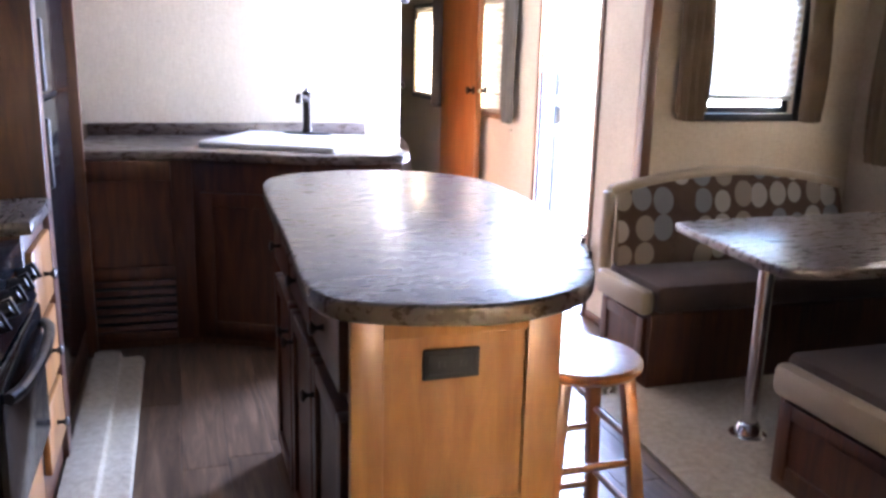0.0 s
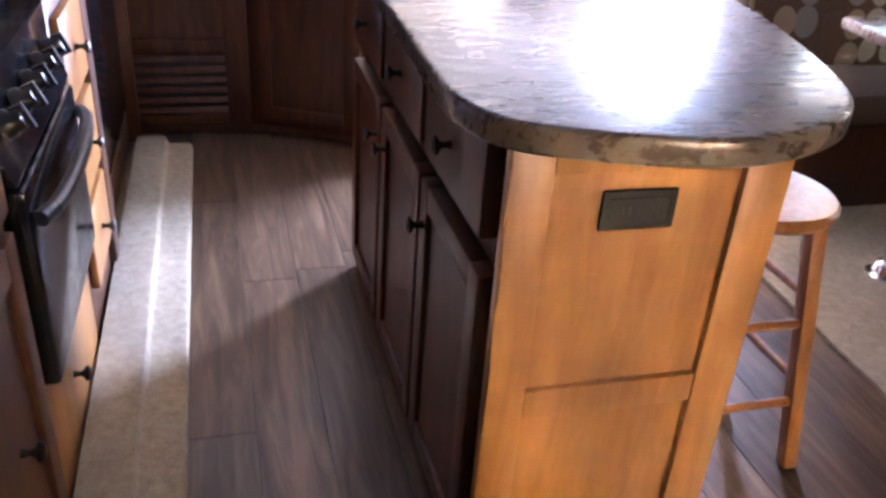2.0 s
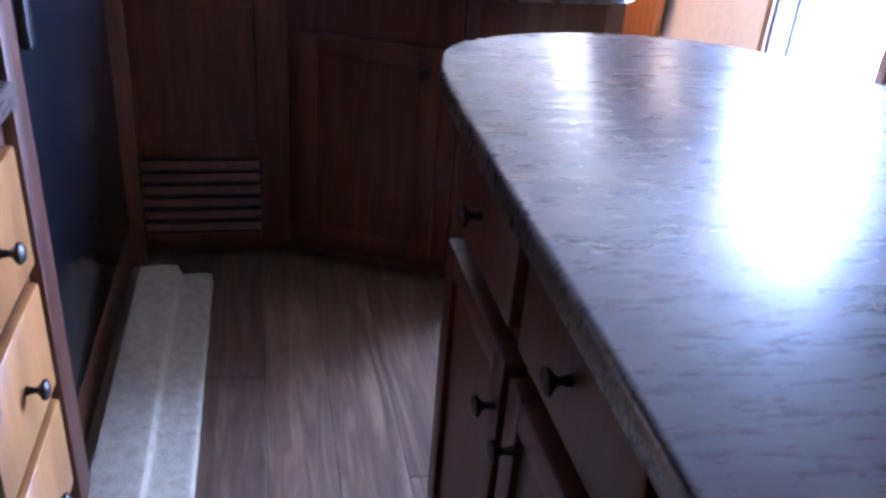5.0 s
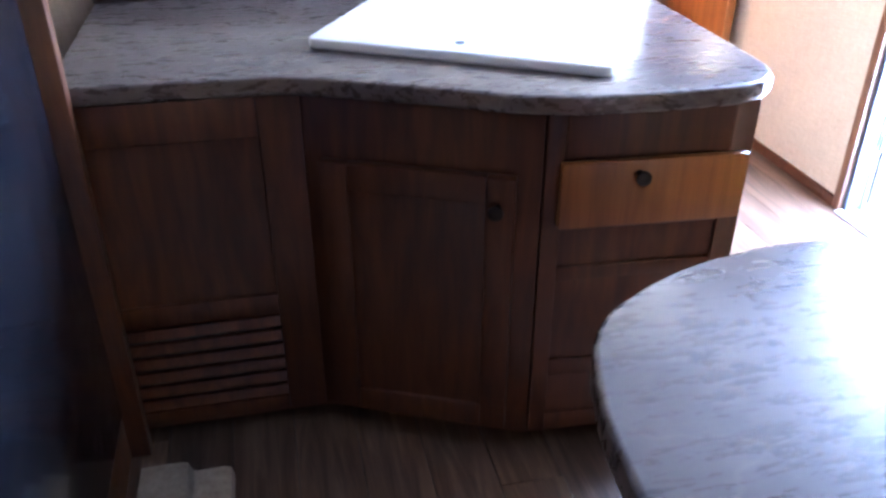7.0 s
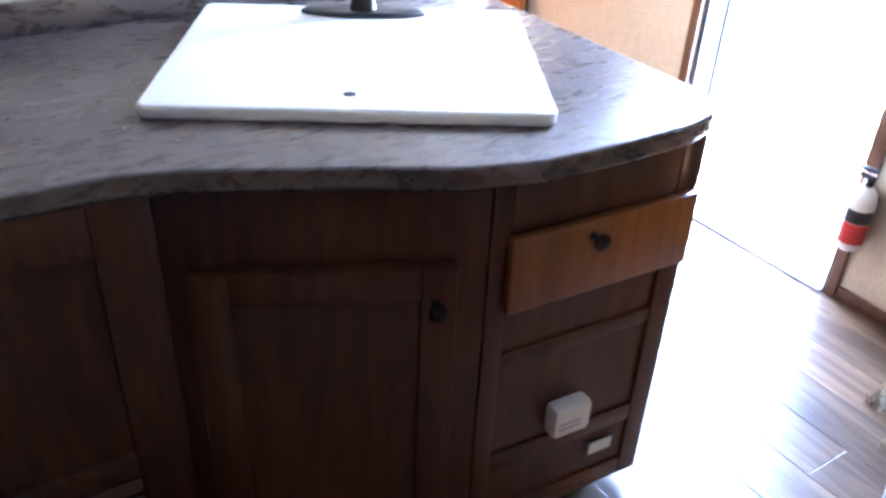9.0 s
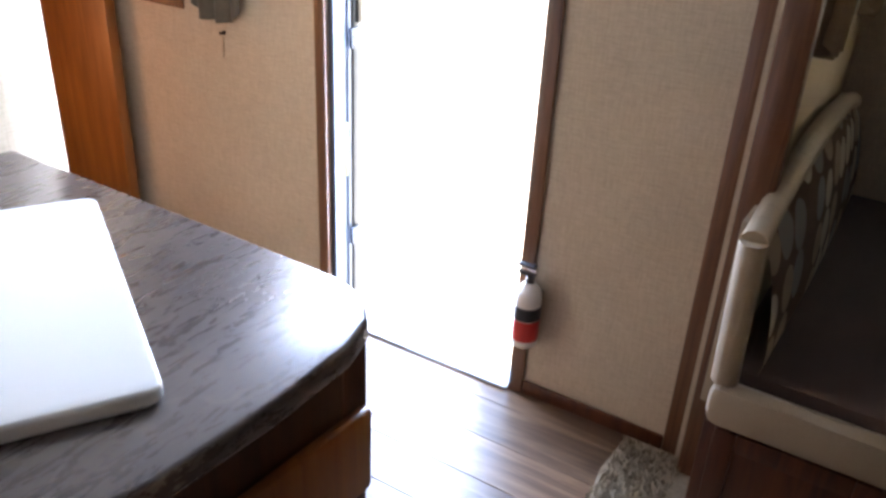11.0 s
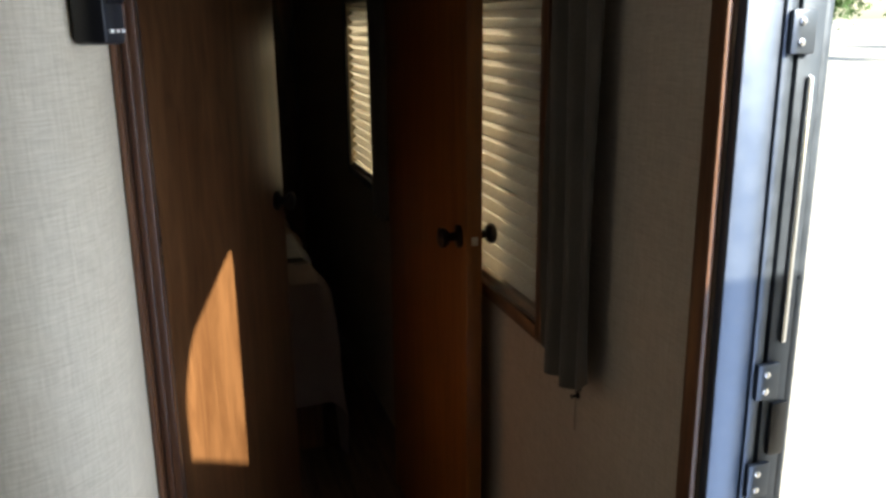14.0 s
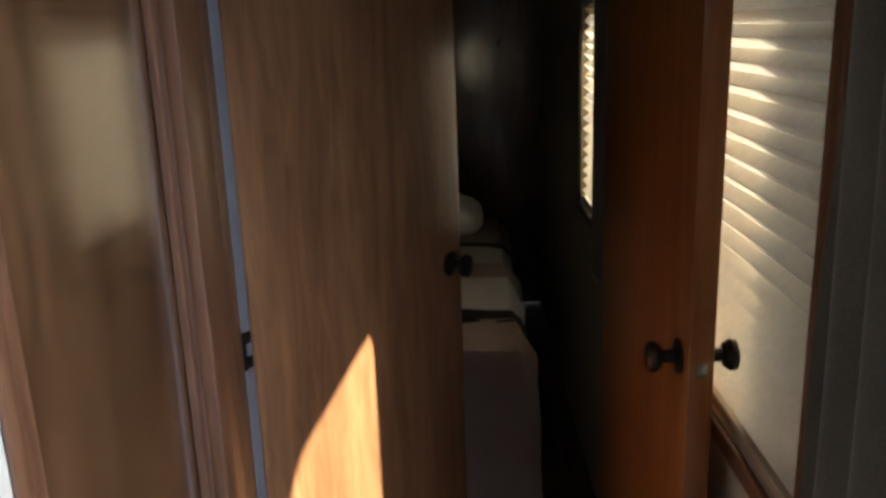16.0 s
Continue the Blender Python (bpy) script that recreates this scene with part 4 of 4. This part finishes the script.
def door_leaf(name, m, width, height, mat, label, knob_x, knob_z, hinges=()):
    """A flush interior door; local x runs from the hinge, the leaf is centred on y."""
    d = thing(name, m, label, "door")
    boxes("leaf", [((0, -0.021, 0.012), (width, 0.021, height))], mat, d)
    for s in (-1, 1):
        bm = bmesh.new()
        bm_lathe(bm, [(0.03, 0.0), (0.03, 0.005), (0.012, 0.01), (0.011, 0.03), (0.02, 0.032), (0.027, 0.042), (0.026, 0.051), (0.016, 0.056)], 20,
                 pose(knob_x, s * 0.021, knob_z, 90 if s < 0 else -90, 0, 0))
        part("knob", bm, KNOB, d, smooth=True)
    boxes("latch_plate", [((width - 0.001, -0.009, knob_z - 0.013), (width + 0.002, 0.009, knob_z + 0.009))], CHROME, d, bev=0)
    if hinges:
        boxes("edge_strip", [((-0.028, -0.018, 0.012), (-0.0005, 0.012, height))], EDGE_GREY, d)
    for z in hinges:
        boxes("hinge", [((-0.062, -0.025, z - 0.014), (-0.037, -0.0215, z + 0.014)), ((-0.026, -0.025, z + 0.012), (-0.008, -0.0215, z + 0.032)), ((-0.026, -0.025, z - 0.032), (-0.008, -0.0215, z - 0.012)), ((-0.037, -0.031, z - 0.03), (-0.026, -0.0215, z + 0.03))], KNOB, d, bev=0.002)
    return d


door_leaf("bedroom_door", pose(1.656, 4.73, 0, 0, 0, -89.0), 0.755, 1.94, WOOD_DOOR, "orange-brown wooden bedroom door standing open", 0.70, 1.11)
door_leaf("bathroom_door", pose(0.914, 4.05, 0, 0, 0, math.degrees(math.atan2(0.618, 0.349))), 0.71, 1.95, WOOD_BATH_LIT,
          "brown wood-grain bathroom door ajar into the hallway", 0.655, 1.115, hinges=(0.3, 1.14, 1.75))

ts = thing("wall_control", pose(0.897, 3.160, 1.69, 0, 0, 68), "black plastic control panel on the wallpaper wall", "thermostat")
boxes("case", [((-0.026, -0.04, -0.075), (0.028, 0.0, 0.12))], BLACK, ts, bev=0.006)
boxes("screen", [((-0.016, -0.042, -0.03), (0.022, -0.0395, 0.09))], BLACK_GLOSS, ts, bev=0)
for k in range(3):
    boxes("button", [((-0.017 + k * 0.014, -0.0425, -0.062), (-0.008 + k * 0.014, -0.0395, -0.058))], WHITE_PLASTIC, ts, bev=0)

hk = thing("wall_hook", pose(WX, 3.516, 0.885), "small dark hook with a thread on the wallpaper", "hook")
bm = bmesh.new()
bm_lathe(bm, [(0.007, 0), (0.007, 0.003), (0.003, 0.005), (0.003, 0.014), (0.006, 0.016)], 12, pose(0, 0, 0, 0, -90, 0))
part("peg", bm, KNOB, hk, smooth=True)
bm = bmesh.new()
bm_rod(bm, (-0.006, 0, 0), (-0.004, 0.006, -0.08), 0.0012, seg=6)
part("thread", bm, TAN_VINYL, hk)

# ---------- bedroom ----------
bed = thing("bed", pose(0, 0, 0), "bed with white, tan and dark striped bedding", "bed")
bx0, bx1, by0, by1 = -0.2, 1.46, 5.05, 7.1
boxes("base", [((bx0, by0 + 0.04, 0.0), (bx1 - 0.03, by1, 0.38))], WOOD_TRIM, bed)


def blanket(name, y0, y1, mat, lift, front=False):
    bm = bmesh.new()
    nx, ny = 26, 16
    g = []
    for j in range(ny + 1):
        row = []
        for i in range(nx + 1):
            s = i / nx * 1.15
            y = y0 + (y1 - y0) * j / ny
            over = max(0, s - 0.8)
            x = bx0 + (bx1 - bx0) * min(s, 0.8) / 0.8 + min(over, 0.08) * 0.6
            z = 0.66 + lift - (over ** 1.15) * 1.35 + 0.018 * noise.noise((x * 5, y * 5, lift * 40)) + 0.03 * noise.noise((x * 2, y * 2, 3))
            if front:
                fall = max(0.0, 1 - j / 5)
                z, y = z - 0.42 * fall, y + 0.07 * (1 - fall) - 0.02
            x += 0.03 * noise.noise((y * 6, z * 3, lift)) * (over > 0)
            row.append(bm.verts.new((x, y, z)))
        g.append(row)
    for j in range(ny):
        for i in range(nx):
            bm.faces.new((g[j][i], g[j][i + 1], g[j + 1][i + 1], g[j + 1][i]))
    bmesh.ops.solidify(bm, geom=list(bm.faces), thickness=0.02)
    return part(name, bm, mat, bed, smooth=True)


boxes("mattress", [((bx0, by0 + 0.2, 0.38), (bx1 - 0.03, by1, 0.6))], BED_WHITE, bed, bev=0.05)
blanket("blanket", by0 - 0.04, 5.42, BED_TAN, 0.0, True)
blanket("blanket_band", 5.4, 5.6, BLACK_MATTE, 0.008)
blanket("blanket", 5.6, 5.95, BED_WHITE, 0.003)
blanket("blanket_band", 5.95, 6.2, BED_TAN, 0.005)
blanket("blanket", 6.2, 6.42, BED_WHITE, 0.004)
blanket("blanket_band", 6.42, 6.47, SUEDE, 0.008)
blanket("blanket", 6.47, 7.0, BED_TAN, 0.004)
pillow = bmesh.new()
bmesh.ops.create_uvsphere(pillow, u_segments=24, v_segments=14, radius=1)
for v in pillow.verts:
    x, y, z = v.co
    v.co = Vector((math.copysign(abs(x) ** 0.55, x) * 0.33, math.copysign(abs(y) ** 0.55, y) * 0.2, z * 0.09))
po = part("pillow", pillow, BED_WHITE, None, smooth=True)
po.matrix_world = pose(1.05, 6.8, 0.74, 8, 0, 0)
tagged(po, "cream fabric pillow lying on the bed", "pillow")

# ---------- carpets ----------
STRIP = [(-0.689, 0.0), (-0.689, 0.062), (-0.60, 0.064), (-0.585, 0.06), (-0.577, 0.035), (-0.57, 0.031), (-0.505, 0.031), (-0.493, 0.026), (-0.488, 0.0)]
bm = bmesh.new()
ny = 160
rows = []
for j in range(ny + 1):
    y = -1.2 + (2.21 + 1.2) * j / ny
    rows.append([bm.verts.new((x + 0.002 * noise.noise((x * 40, y * 30, z * 9)), y, z + (0.003 * noise.noise((x * 60, y * 60, 1)) if z > 0.01 else 0))) for x, z in STRIP])
for a, b in zip(rows, rows[1:]):
    for i in range(len(STRIP) - 1):
        bm.faces.new((a[i], a[i + 1], b[i + 1], b[i]))
bm.faces.new(rows[0])
bm.faces.new(rows[-1][::-1])
cs = structure(part("carpet_step", bm, CARPET, smooth=True), "tan carpeted slide step along the kitchen cabinets", "carpet")

edge = [(-1.55, -0.06), (0.9, -0.06), (1.04, -0.02), (1.12, 0.06), (1.17, 0.19), (1.21, 0.4), (1.235, 0.9), (1.245, 1.5), (1.275, 1.72), (1.335, 1.90),
        (1.42, 2.01), (1.55, 2.03), (1.712, 2.02), (1.712, 1.83), (SLX - 0.01, 1.826), (SLX - 0.01, -0.69), (1.73, -0.69), (1.73, -2.88), (-1.55, -2.88)]
cp = structure(slab("carpet", edge, 0.0, 0.014, CARPET, None, bev=0.004), "tan textured carpet under the dinette", "carpet")

tufts("shag_edge", [(1.25, 1.35, 1.40, 1.9, 0.010), (1.36, 1.85, 1.70, 2.02, 0.010)], 0, 22000, CARPET, cp, 0.022)

# ---------- outside ----------
bm = bmesh.new()
bmesh.ops.create_grid(bm, x_segments=40, y_segments=40, size=1500)
go = part("ground", bm, GROUND)
go.location = (0, 0, -0.85)
structure(go, "pale sunlit gravel ground outside", "ground")


def tree(x, y, h, seed):
    rng = random.Random(seed)
    t = thing("tree", pose(x, y, -0.85), "distant green broadleaf tree with an uneven crown", "tree", "trees beyond the lot")
    bm = bmesh.new()
    bm_rod(bm, (0, 0, 0), (0, 0, h * 0.5), 0.22, 0.12, 8)
    tips = []
    for k in range(7):
        a = k * 0.9 + rng.random()
        p = (math.cos(a) * h * 0.25, math.sin(a) * h * 0.25, h * rng.uniform(0.5, 0.85))
        bm_rod(bm, (0, 0, h * 0.4), p, 0.08, 0.03, 6)
        tips.append(Vector(p))
    part("trunk", bm, BARK, t)
    vs, fs = [], []
    for k in range(1500):
        c = rng.choice(tips) + Vector([rng.gauss(0, h * 0.11) for _ in range(3)])
        b = len(vs)
        for _ in range(4):
            vs.append(c + Vector([rng.gauss(0, 0.16) for _ in range(3)]))
        fs += [(b, b + 1, b + 2), (b, b + 2, b + 3)]
    me = bpy.data.meshes.new("crown")
    me.from_pydata(vs, [], fs)
    me.materials.append(LEAF)
    c = new("crown", me)
    c.parent = t
    tagged(c, kind="stuff")


for i, (x, y) in enumerate(((44, 42), (52, 60), (60, 38), (40, 70), (66, 54), (70, 24))):
    tree(x, y, 6.5 + (i % 3), 20 + i)

# ---------- floor planks ----------
PW, PL = 0.152, 1.21


def plank_mesh(width):
    bm = bmesh.new()
    bm_box(bm, (-width / 2 + 0.0008, -PL / 2 + 0.0008, -0.004), (width / 2 - 0.0008, PL / 2 - 0.0008, 0.0), 0.0012)
    me = bpy.data.meshes.new("plank")
    bm.to_mesh(me)
    bm.free()
    me.materials.append(PLANK)
    return me


LAST = 14                                   # the column cut to fit along the door-side wall
plank_me = plank_mesh(PW)
cut_me = plank_mesh(WX - 0.002 - (-0.492 + PW * LAST))
prng = random.Random(11)
for col in range(-2, LAST + 1):
    x0 = -0.492 + PW * col
    x = x0 + PW / 2 if col < LAST else (x0 + WX - 0.002) / 2
    y = -0.6 + prng.uniform(0, PL) - PL
    while y < 6.4:
        o = new("plank", plank_me if col < LAST else cut_me)
        o.parent = floor
        o.location = (x, y + PL / 2, 0)
        y += PL
